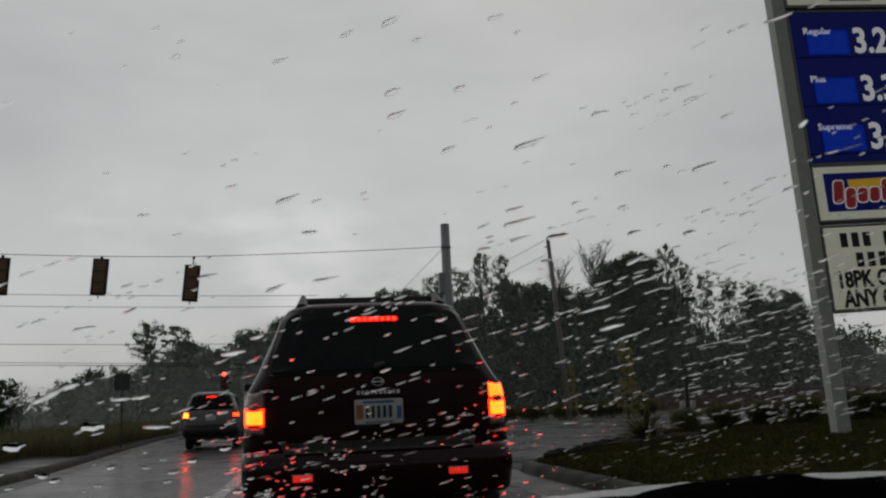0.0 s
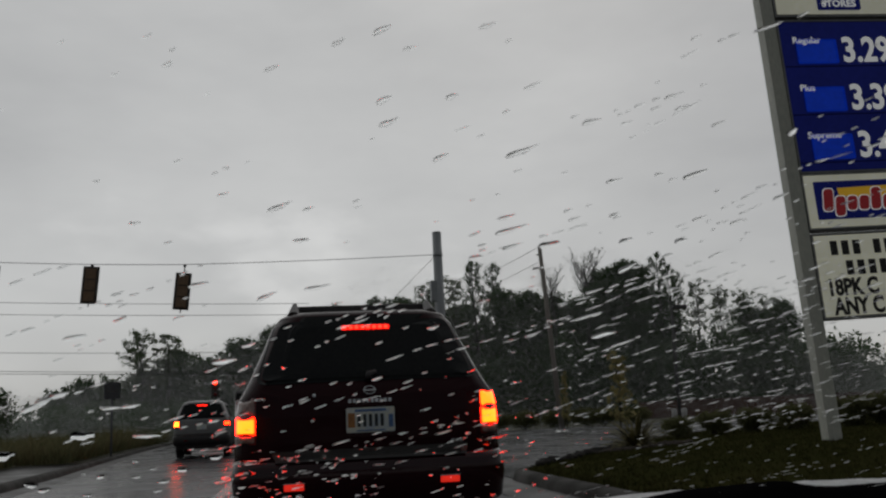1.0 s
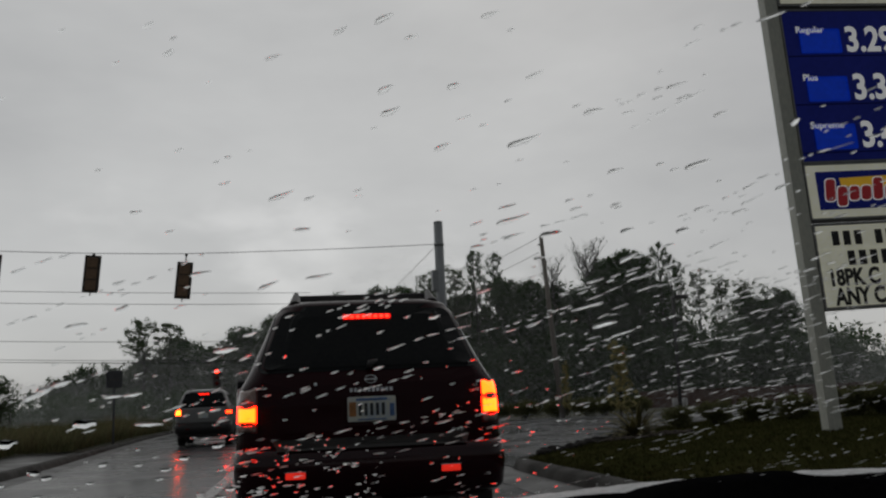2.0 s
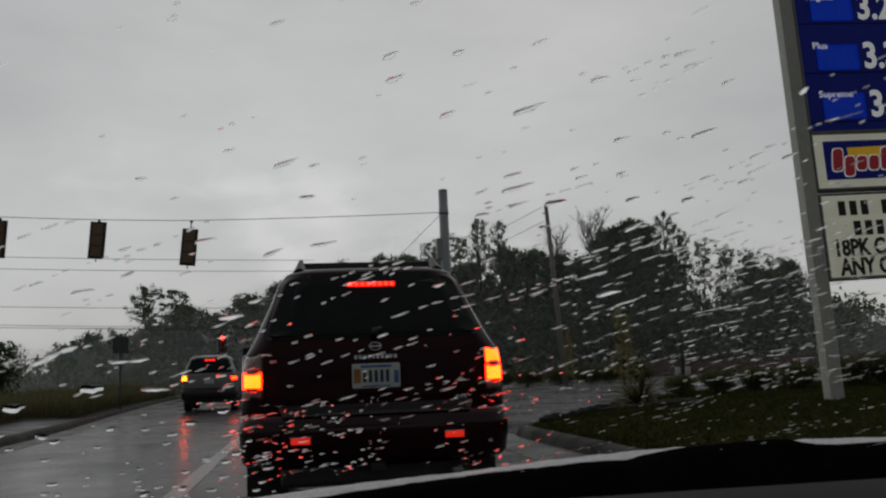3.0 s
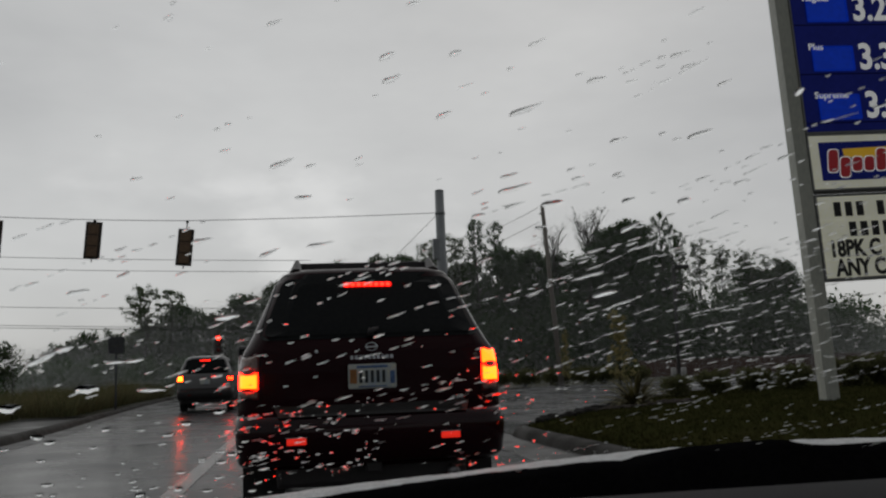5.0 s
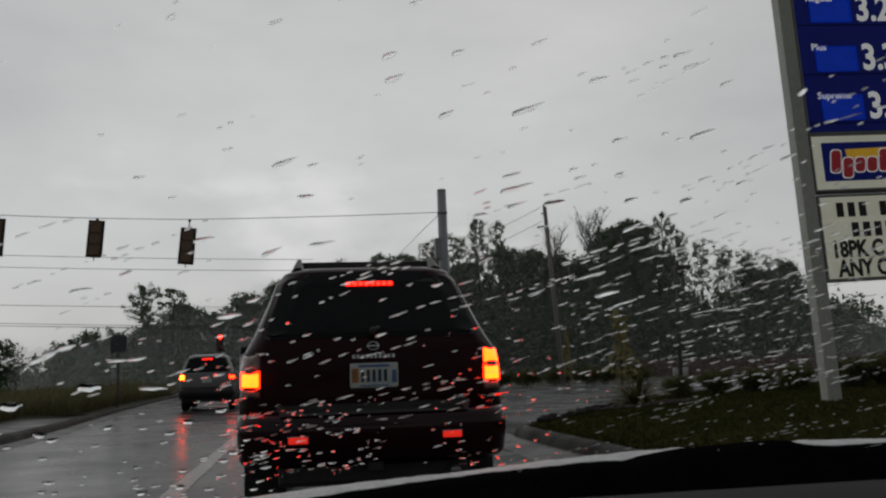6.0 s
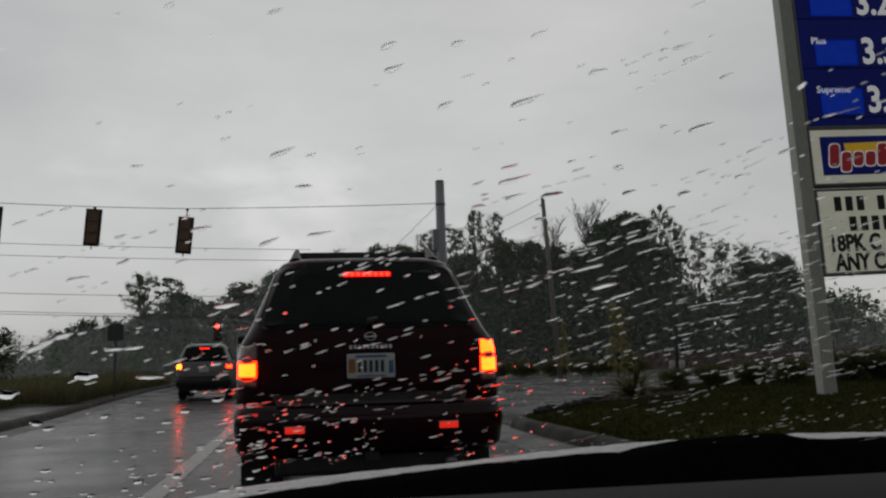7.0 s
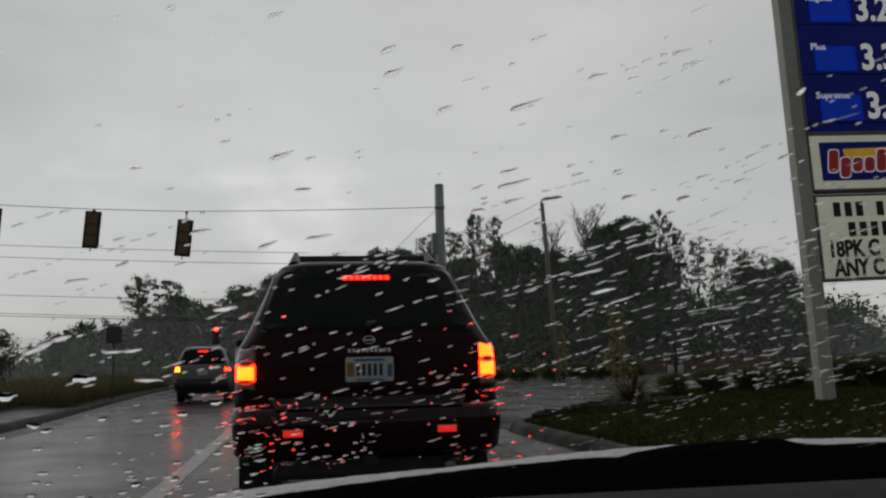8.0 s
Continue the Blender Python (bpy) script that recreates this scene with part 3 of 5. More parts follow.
def grown_tree(form, x, y, top, width, low, seed, label, leafmat):
    """One tree of the wood: a leaning trunk, limbs, twigs and small leaf clusters inside a crown of its own outline."""
    rnd = random.Random(seed)
    base = ground_z(y)
    t = thing("tree", label, "tree", Matrix.Translation((x, y, base)), group="trees of the wood")
    top, low = top - base, low - base
    crown_h = top - low
    limbs, twigs, clump, leaves, leaf, flat = {
        "dome": (70, 4, 0.50, 44, 0.125, 0.8), "airy": (36, 5, 0.30, 34, 0.085, 0.6),
        "plume": (46, 6, 0.24, 13, 0.075, 1.5), "bare": (46, 8, 0.10, 4, 0.05, 1.0)}[form]
    limbs = int(limbs * max(0.3, min(1.7, width * crown_h / 24)))
    small = min(1.0, width / 1.8)
    bm = bmesh.new()
    lean = rnd.uniform(-0.25, 0.25) * small
    thick = (0.05 + 0.011 * top) * small
    stem = [Vector((lean * math.sin(3 * k / 8) + rnd.gauss(0, 0.05), rnd.gauss(0, 0.05), -0.3 + (top * (0.96 if form == "plume" else 0.86) + 0.3) * k / 8)) for k in range(9)]
    tube(bm, [tuple(p) for p in stem], [thick * (1 - 0.105 * k) for k in range(9)], 7)

    def stem_at(z):
        for p, q in zip(stem, stem[1:]):
            if p.z <= z <= q.z:
                return p.lerp(q, (z - p.z) / (q.z - p.z))
        return stem[-1].copy()

    verts, faces = [], []
    for i in range(limbs):
        g = (i + rnd.random()) / limbs
        if form == "dome":
            reach = 0.72 * width * (1 - abs(2 * g - 0.9) ** 4 * 0.5)
            drop = rnd.uniform(0.3, 1.0)
        elif form == "plume":
            reach = 0.5 * width * (1.06 - g) ** 0.45
            drop = rnd.uniform(0.8, 1.5)
        elif form == "airy":
            reach = 0.5 * width * math.sin(math.pi * (0.14 + 0.74 * g)) ** 0.7
            drop = rnd.uniform(0.5, 1.4)
        else:
            reach = 0.5 * width * (0.45 + 0.75 * g) * (1 if g < 0.8 else 1.5 - 0.6 * g)
            drop = rnd.uniform(1.2, 2.2)
        ang = i * 2.399 + rnd.uniform(-0.4, 0.4)
        r = reach * rnd.random() ** (0.42 if form == "dome" else 0.3)
        tip = Vector((math.cos(ang) * r, math.sin(ang) * r, low + crown_h * g * (1 if form == "plume" else 0.97) + rnd.uniform(-0.15, 0.15)))
        root = stem_at(max(0.8, tip.z - drop * max(0.35, r)))
        mid = root.lerp(tip, 0.55) + Vector((rnd.gauss(0, 0.12), rnd.gauss(0, 0.12), (-0.12 if form in ("plume", "bare") else 0.12) * r))
        rb = min(0.055, 0.014 + 0.014 * (tip - root).length) * small
        tube(bm, [tuple(root), tuple(mid), tuple(tip)], [rb, rb * 0.65, rb * 0.3], 5, caps=False)
        along = (tip - mid).normalized()
        for _ in range(twigs):
            p = root.lerp(mid, rnd.uniform(0.5, 1)) if rnd.random() < 0.3 else mid.lerp(tip, rnd.random())
            if form == "plume":
                q = p + (along + Vector((rnd.gauss(0, 0.25), rnd.gauss(0, 0.25), 0.8))) * rnd.uniform(0.2, 0.5)
            elif form == "bare":
                q = p + (along * 0.6 + Vector((rnd.gauss(0, 0.5), rnd.gauss(0, 0.5), 0.75))) * rnd.uniform(0.4, 1.1) * small
            else:
                q = p + Vector((rnd.gauss(0, 1), rnd.gauss(0, 1), rnd.gauss(0.35, 0.6))).normalized() * rnd.uniform(0.25, 0.75)
            q.z = min(q.z, top + 0.15)
            tube(bm, [tuple(p), tuple(q)], [rb * 0.42, rb * 0.22], 4, caps=False)
            if form == "bare":
                for _ in range(2):
                    e = p.lerp(q, rnd.uniform(0.3, 0.9))
                    tube(bm, [tuple(e), tuple(e + Vector((rnd.gauss(0, 0.2), rnd.gauss(0, 0.2), rnd.uniform(0.1, 0.45))))], [rb * 0.22, rb * 0.12], 3, caps=False)
            leaf_cloud(rnd, verts, faces, q, clump * small * rnd.uniform(0.6, 1.25), leaves, leaf, flat, (q - p).normalized() if form == "plume" else None)
        leaf_cloud(rnd, verts, faces, tip, clump * rnd.uniform(0.7, 1.3), leaves, leaf, flat, along if form == "plume" else None)
    part("trunk", bm, M_BARK, t, "dark wet trunk and limbs", True)
    crown = new("crown", raw_mesh("crown", verts, faces, leafmat))
    crown.parent = t
    return t


TREE_LOOKS = {
    "dome": ("tall dark leafy tree with a dense crown", M_LEAF), "airy": ("thin airy tree with grey-green leaf clusters", M_LEAF_GREY),
    "plume": ("dark ragged pine with upright plumes above the wood", M_LEAF), "bare": ("nearly bare tree with fine upright twigs", M_LEAF_GREY),
}
# form, x, y, height of the top, width, height of the crown's foot
WOOD = [
    # before the steel pole and right of it
    ("dome", 6.6, 80, 11.5, 3.2, 3.0), ("dome", 8.8, 81, 11.9, 3.2, 3.0), ("airy", 11.2, 80, 13.2, 3.4, 6.0), ("airy", 13.7, 80, 13.8, 2.8, 5.0),
    ("plume", 15.6, 80, 14.7, 3.2, 8.5), ("plume", 17.8, 81, 14.6, 2.8, 9.0), ("dome", 11.6, 82, 11.6, 3.4, 2.0), ("dome", 15.0, 83, 11.4, 3.6, 2.0),
    ("dome", 18.6, 80, 12.3, 3.4, 2.5), ("dome", 21.4, 81, 12.4, 3.2, 2.5), ("bare", 23.4, 80, 14.2, 2.4, 10.8), ("dome", 24.4, 82, 11.7, 3.6, 2.0),
    ("bare", 27.0, 80, 15.9, 3.3, 11.6), ("dome", 26.8, 82, 11.5, 3.0, 2.0),
    ("dome", 29.2, 80, 14.2, 3.2, 4.0), ("dome", 30.6, 79, 14.9, 3.0, 5.0), ("dome", 32.3, 80, 14.8, 2.6, 4.0), ("dome", 28.4, 79, 13.3, 2.6, 4.0),
    ("plume", 34.5, 80, 15.2, 2.4, 8.5), ("plume", 35.6, 80, 14.3, 2.2, 8.0), ("plume", 36.8, 81, 13.3, 2.4, 7.0), ("dome", 34.8, 82, 11.8, 3.4, 2.0),
    ("airy", 38.0, 79, 12.8, 2.0, 8.0), ("airy", 40.9, 80, 12.1, 3.0, 6.6), ("airy", 43.5, 80, 11.8, 3.0, 7.2), ("dome", 43.9, 80, 10.1, 3.4, 3.0),
    ("airy", 45.9, 80, 11.2, 1.4, 7.5), ("dome", 47.7, 80, 10.5, 2.3, 3.0), ("dome", 46.0, 82, 9.6, 2.6, 2.0), ("airy", 49.6, 81, 9.2, 2.2, 3.5),
    ("dome", 51.6, 80, 6.4, 2.8, 1.5), ("airy", 53.4, 81, 6.0, 2.4, 2.0), ("dome", 55.4, 82, 4.6, 3.2, 0.8), ("dome", 58.4, 82, 3.4, 3.6, 0.3),
    # across the road
    ("dome", 3.2, 84, 11.6, 3.6, 2.0), ("dome", 0.2, 82, 10.4, 3.6, 1.5), ("dome", -3.0, 82, 9.6, 3.8, 1.2), ("dome", -6.2, 81, 8.4, 3.4, 1.0), ("dome", -9.0, 80, 6.6, 3.4, 0.8),
    ("dome", -11.8, 81, 7.5, 3.2, 0.8), ("airy", -14.8, 79, 9.3, 3.8, 3.8), ("airy", -12.4, 79, 8.9, 3.2, 4.4), ("dome", -14.9, 82, 5.6, 3.6, 0.5),
    ("dome", -17.6, 81, 5.1, 3.2, 0.4), ("dome", -19.8, 80, 5.0, 3.2, 0.3), ("dome", -21.9, 80, 4.1, 2.6, 0.2),
    # thin saplings by the verge
    ("bare", -15.2, 46, 2.9, 0.9, 0.9), ("bare", -14.6, 45, 2.7, 0.7, 1.0), ("dome", -16.6, 46, 3.3, 1.5, 0.4), ("dome", -17.8, 47, 4.2, 1.8, 0.4),
]
for i, (form, x, y, top, width, low) in enumerate(WOOD):
    grown_tree(form, x, y, top, width, low, 100 + i, *TREE_LOOKS[form])
# lower and deeper rows that close the wood, from two more kinds 10 m tall at scale 1
KINDS = {
    "round": make_tree(1, 10, 3.4, clumps=26, leaves=56, leaf=0.25, label="tall dark leafy tree in the wet wood"),
    "round2": make_tree(2, 10, 3.0, clumps=24, leaves=56, leaf=0.25, label="tall dark leafy tree in the wet wood"),
}
rnd = random.Random(21)
for i, src in enumerate(KINDS.values()):
    src.matrix_basis = Matrix.Translation((58.0 + 3.2 * i, 86.0 + 2 * i, -0.45)) @ Matrix.Diagonal((0.30 - 0.05 * i,) * 3 + (1,))
for i in range(46):
    x = -36 + 2.1 * i + rnd.uniform(-0.8, 0.8)
    y = rnd.uniform(83, 89)
    h = 11.4 if x > 4 and x < 10 else 12.3 if 10 <= x < 36 else 9.0 if 36 <= x < 48 else 4.4 if x >= 48 or x < -10 else 6.6 if x < -3 else 9.0
    plant(KINDS["round" if i % 2 else "round2"], x, y, h * rnd.uniform(0.90, 1.0) * y / 80 / 10, rnd.uniform(0, 6.28), 1.1)


def understory(name, x0, x1, y0, y1, count, height, leaf, mat, label, seed):
    rnd = random.Random(seed)
    verts, faces = [], []
    for _ in range(count):
        x, y = rnd.uniform(x0, x1), rnd.uniform(y0, y1)
        h = height * (0.5 + 0.5 * noise.noise((x * 0.15, y * 0.15, seed))) + height * 0.4
        leaf_cloud(rnd, verts, faces, (x, y, ground_z(y) + h * rnd.random()), height * 0.25, 46, leaf)
    return tagged(new(name, raw_mesh(name, verts, faces, mat)), label, "undergrowth", kind="stuff")


understory("undergrowth", 5, 38, 80, 86, 900, 9.6, 0.25, M_LEAF, "dense dark thicket inside the wood", 9)
understory("undergrowth", 5, 56, 76, 83, 1100, 7.4, 0.25, M_LEAF, "dense dark undergrowth below the wood", 7)
understory("undergrowth", -40, 3, 66, 84, 420, 3.0, 0.2, M_LEAF, "dense dark undergrowth across the road", 8)


def shrub(seed, radius, height, mat, name="shrub", label="", group="shrubs on the island", count=2800, leaf=0.036):
    rnd = random.Random(seed)
    t = thing(name, label, "shrub", group=group)
    bm = bmesh.new()
    for k in range(9):
        a = k * 2.4
        tube(bm, [(0, 0, -0.05), (math.cos(a) * radius * 0.3, math.sin(a) * radius * 0.3, height * 0.45), (math.cos(a) * radius * 0.7, math.sin(a) * radius * 0.7, height * 0.8)], [0.02, 0.012, 0.004], 5)
    part("stem", bm, M_BARK, t)
    verts, faces = [], []
    for k in range(16):
        a, r = k * 2.4, radius * 0.7 * math.sqrt((k + 0.5) / 16)
        leaf_cloud(rnd, verts, faces, (math.cos(a) * r, math.sin(a) * r, height * (0.22 + 0.48 * rnd.random())), radius * 0.45, count // 16, leaf)
    crown = new("crown", raw_mesh("crown", verts, faces, mat))
    crown.parent = t
    return t


S1 = shrub(1, 0.42, 0.62, M_SHRUB, label="small clipped dark green shrub on the grass island")
ISLAND_SHRUBS = [(8.30, 18.9, 0.9), (9.20, 18.9, 1.0), (10.05, 18.6, 1.0), (10.9, 18.3, 1.05), (11.8, 17.8, 1.2), (12.5, 17.4, 1.3), (13.3, 17.0, 1.4), (14.1, 16.6, 1.5)]
for i, (x, y, s) in enumerate(ISLAND_SHRUBS):
    m = Matrix.Translation((x, y, island_z(x, y) - 0.02)) @ Matrix.Rotation(i * 1.7, 4, "Z") @ Matrix.Diagonal((s, s, s, 1))
    if i == 0:
        S1.matrix_basis = m
    else:
        copy_thing(S1, Matrix.Translation((x, y, island_z(x, y) - 0.02)) @ Matrix.Rotation(i * 1.7, 4, "Z") @ Matrix.Diagonal((s / ISLAND_SHRUBS[0][2],) * 3 + (1,)))
S2 = shrub(2, 0.9, 1.15, M_SHRUB, label="dark shrub along the far kerb", group="shrubs along the far road", count=2400, leaf=0.07)
FAR_SHRUBS = [(8.6, 47.5), (10.3, 48), (11.8, 47.2), (13.8, 47.8), (15.2, 47), (16.6, 47.6), (18.4, 47.4)]
for i, (x, y) in enumerate(FAR_SHRUBS):
    m = Matrix.Translation((x, y, ground_z(y))) @ Matrix.Rotation(i * 2.1, 4, "Z")
    if i == 0:
        S2.matrix_basis = m
    else:
        copy_thing(S2, m)

# spiky clump at the island's point and the young yellow tree
def spiky_clump(x, y, z):
    t = thing("yucca", "spiky pale green yucca clump with dry leaves", "plant", Matrix.Translation((x, y, z)))
    rnd = random.Random(9)
    for k in range(140):
        a, up = k * 2.4, rnd.uniform(0.2, 1.4)
        L, w = rnd.uniform(0.40, 0.85), 0.032
        d = Vector((math.cos(a) * math.cos(up), math.sin(a) * math.cos(up), math.sin(up)))
        s = Vector((-math.sin(a), math.cos(a), 0)) * w
        bm = bmesh.new()
        pts = []
        for f, ww, dr in ((0, 0.7, 0), (0.5, 1.0, 0.0), (0.85, 0.6, -0.07), (1.0, 0.05, -0.14)):
            c = d * L * f + Vector((0, 0, dr))
            n = d.cross(s).normalized() * 0.004
            pts.append([bm.verts.new(c - s * ww), bm.verts.new(c + n * 2), bm.verts.new(c + s * ww), bm.verts.new(c - n)])
        for p, q in zip(pts, pts[1:]):
            for j in range(4):
                bm.faces.new((p[j], p[(j + 1) % 4], q[(j + 1) % 4], q[j]))
        part("leaf", bm, M_YUCCA if k % 4 else M_WEED, t)
    return t


spiky_clump(6.2, 16.1, island_z(6.2, 16.1))
bm = bmesh.new()
rnd = random.Random(3)
for k in range(150):
    a, r = rnd.uniform(0, 6.28), 1.3 * math.sqrt(rnd.random())
    x, y, s = 6.0 + math.cos(a) * r, 16.0 + math.sin(a) * r * 0.6, rnd.uniform(0.03, 0.09)
    if inside_island(x, y):
        g = bmesh.ops.create_icosphere(bm, subdivisions=1, radius=s, matrix=Matrix.Translation((x, y, island_z(x, y) + s * 0.2)) @ Matrix.Diagonal((1.3, 1, 0.6, 1)))
tagged(mesh_object("mulch", bm, M_MULCH), "dark wet mulch and stones round the yucca", "mulch", kind="stuff")

# dark edging stones along the back of the island
def edging_stone_mesh(seed):
    rnd = random.Random(seed)
    bm = bmesh.new()
    bmesh.ops.create_icosphere(bm, subdivisions=2, radius=1.0)
    for v in bm.verts:
        v.co *= 1.0 + 0.35 * noise.noise(v.co * 1.3 + Vector((seed * 3.1, 0, 0)))
    me = bpy.data.meshes.new("edging_stone")
    bm.to_mesh(me)
    bm.free()
    me.materials.append(M_STONE)
    return me


STONES = [edging_stone_mesh(k) for k in range(4)]
rnd = random.Random(17)
for k in range(46):
    f = k / 45
    q = LINE_R[0]
    y = 13.25 + 5.6 * f
    for a, b in zip(LINE_R, LINE_R[1:]):
        if a.y <= y <= b.y:
            q = a.lerp(b, (y - a.y) / (b.y - a.y))
    s = rnd.uniform(0.05, 0.11)
    stone = new("edging_stone", STONES[k % 4])
    stone_x, stone_y = q.x + 0.32 + rnd.uniform(-0.06, 0.1), y + rnd.uniform(-0.04, 0.04)
    stone.matrix_basis = Matrix.Translation((stone_x, stone_y, island_z(stone_x, stone_y) + s * 0.2)) @ Matrix.Rotation(rnd.uniform(0, 6.28), 4, "Z") @ Matrix.Diagonal((s * 1.5, s * 1.1, s * 0.8, 1))
    tagged(stone, "dark wet edging stone on the grass island", "stone", "edging stones of the island")

young = make_tree(8, 10, 2.0, trunk=0.10, clumps=34, leaves=16, leaf=0.22, form="column", leafmat=M_LEAF_YELLOW, label="slender young tree with yellow autumn leaves", clump_size=0.075, low=0.10)
young.matrix_basis = Matrix.Translation((9.95, 27.0, ground_z(27))) @ Matrix.Diagonal((0.29, 0.29, 0.29, 1))
plant(young, 12.1, 40, 1.0, 1.0, 0.6)


# ---- vehicles ----
def lerp_table(table, z, col):
    if z <= table[0][0]:
        return table[0][col]
    for a, b in zip(table, table[1:]):
        if z <= b[0]:
            f = (z - a[0]) / (b[0] - a[0])
            return a[col] + (b[col] - a[col]) * f
    return table[-1][col]


def plan_ring(hw, yr, yf, rc, n=5):
    """A rounded outline in plan, bulged a little at the rear and the front."""
    rc = min(rc, hw * 0.8)
    pts = []
    for cx, cy, a0 in ((-hw + rc, yr + rc, 180), (hw - rc, yr + rc, 270), (hw - rc, yf - rc, 0), (-hw + rc, yf - rc, 90)):
        for k in range(n + 1):
            a = radians(a0 + 90 * k / n)
            pts.append((cx + rc * math.cos(a), cy + rc * math.sin(a)))
        if a0 == 180:
            pts += [(x, yr) for x in (-hw * 0.5, 0, hw * 0.5)]
        if a0 == 0:
            pts += [(x, yf) for x in (hw * 0.5, 0, -hw * 0.5)]
    return [(x, y - (0.035 * (1 - (x / hw) ** 2) if y < (yr + yf) / 2 else -0.08 * (1 - (x / hw) ** 2))) for x, y in pts]


def wheel(parent, x, y, r, w):
    bm = bmesh.new()
    prof = [(-w / 2, r * 0.62), (-w / 2, r * 0.9), (-w * 0.4, r * 0.985), (-w * 0.15, r), (w * 0.15, r), (w * 0.4, r * 0.985), (w / 2, r * 0.9), (w / 2, r * 0.62)]
    n = 28
    rows = [[bm.verts.new((x + dx, y + rr * math.cos(6.28318 * k / n), r + rr * math.sin(6.28318 * k / n))) for dx, rr in prof] for k in range(n)]
    for k in range(n):
        for j in range(len(prof) - 1):
            bm.faces.new((rows[k][j], rows[k][j + 1], rows[(k + 1) % n][j + 1], rows[(k + 1) % n][j]))
    tyre = part("tyre", bm, M_RUBBER, parent, "wet black tyre", True)
    bm = bmesh.new()
    bmesh.ops.create_cone(bm, cap_ends=True, segments=24, radius1=r * 0.62, radius2=r * 0.62, depth=w * 0.8, matrix=Matrix.Translation((x, y, r)) @ Matrix.Rotation(math.pi / 2, 4, "Y"))
    part("rim", bm, M_RIM, tyre, "alloy rim")


def suv(name, label, m, table, length, paint, lower, lamp, glass, plate_z, lit_right, detail):
    """An estate car seen from behind: rings stacked by height (z, half width, rear, front), and plates laid on its rear."""
    t = thing(name, label, "car", m, group="cars waiting at the light")
    rc = 0.17

    def rear(x, z, out):
        hw, yr = lerp_table(table, z, 1), lerp_table(table, z, 2)
        e = max(0.0, abs(x) - (hw - rc))
        corner = rc - math.sqrt(max(0.0, rc * rc - min(e, rc * 0.999) ** 2))
        return (x, yr + corner - 0.035 * (1 - min(1, abs(x) / hw) ** 2) - out, z)

    def flank(side):
        return lambda y, z, out: (side * (lerp_table(table, z, 1) + out), y, z)

    split = 0.79 if lower else 0.0
    for nm, lo, hi, mat in (("lower_body", 0.0, split, lower), ("body", split, 9.0, paint)):
        if not mat:
            continue
        zs = sorted({min(max(r[0], lo), hi) for r in table if r[0] <= hi or lo <= r[0]} | ({lo} if lo else set()))
        zs = [z for z in zs if table[0][0] <= z <= table[-1][0]]
        zs = sorted(set(zs) | {table[0][0] + (table[-1][0] - table[0][0]) * k / 24 for k in range(25) if lo <= table[0][0] + (table[-1][0] - table[0][0]) * k / 24 <= hi})
        bm = bmesh.new()
        rings = [[bm.verts.new((x, y, z)) for x, y in plan_ring(lerp_table(table, z, 1), lerp_table(table, z, 2), lerp_table(table, z, 3), rc)] for z in zs]
        for a, b in zip(rings, rings[1:]):
            for i in range(len(a)):
                bm.faces.new((a[i], a[(i + 1) % len(a)], b[(i + 1) % len(a)], b[i]))
        bm.faces.new(rings[0][::-1])
        bm.faces.new(rings[-1])
        part(nm, bm, mat, t, smooth=True)

    def place(off):
        return lambda u, v, out: rear(u, v, out + off)

    (gz0, gw0, gz1, gw1) = glass
    tail_w = table[3][1] - 0.17
    part("tailgate", patch(rounded_outline(-tail_w, tail_w, 0.80 if not lower else 0.86, gz0 - 0.03, 0.05), place(0.010)), paint, t)
    part("window_surround", patch(rounded_outline(-gw0 - 0.035, gw0 + 0.035, gz0 - 0.025, gz1 + 0.035, 0.07, (-gw1 - 0.035, gw1 + 0.035)), place(0.010)), M_CARGLASS, t)
    part("rear_window", patch(rounded_outline(-gw0, gw0, gz0, gz1, 0.06, (-gw1, gw1)), place(0.018)), M_CARGLASS, t, "dark tinted rear window")
    # tail lamps: an unlit upper part, a lit lower part and its bulb glow
    x0, x1, z0, zm, z1 = lamp
    for side in (-1, 1):
        def lamp_patch(a, b, c, d, off, r=0.012):
            lo, hi = sorted((side * a, side * b))
            return patch(rounded_outline(lo, hi, c, d, r), place(off), 0.02, 4)
        housing = part("tail_lamp", lamp_patch(x0, x1, z0 - 0.06, z1, 0.016), M_LENS_RED, t, "red tail lamp housing")
        lit_up = side > 0 and lit_right
        part("indicator_lens", lamp_patch(x0 + 0.012, x1 - 0.01, zm + 0.012, z1 - 0.012, 0.022), M_TURN_LIT if lit_up else M_LENS_CLEAR, housing, "lit amber indicator lens" if lit_up else "unlit clear indicator lens")
        amber = side < 0 and not lit_right
        part("brake_lens", lamp_patch(x0 + 0.006, x1 - 0.006, z0, zm, 0.023), M_BRAKE_EDGE if detail else M_AMBER_FAR if amber else M_BRAKE_FAR, housing, "lit amber lens" if amber else "lit red brake lens")
        part("bulb_glow", lamp_patch(x0 + 0.014, x1 - 0.018, z0 + 0.011, zm + (0.05 if amber else -0.014), 0.028), M_BRAKE_CORE if detail else M_AMBER_FAR if amber else M_BRAKE_FAR, housing, "amber glowing bulb" if amber else "orange glowing bulb")
        part("reversing_lens", lamp_patch(x0 + 0.012, x1 - 0.02, z0 - 0.05, z0 - 0.008, 0.022), M_LENS_CLEAR, housing, "unlit clear reversing lens")
    # high brake lamp
    hz = gz1 - (0.055 if detail else 0.035)
    top_lamp = part("high_brake_lamp", patch(rounded_outline(-0.165, 0.165, hz - 0.017, hz + 0.017, 0.008), place(0.030)), M_LED, t, "lit red high brake lamp")
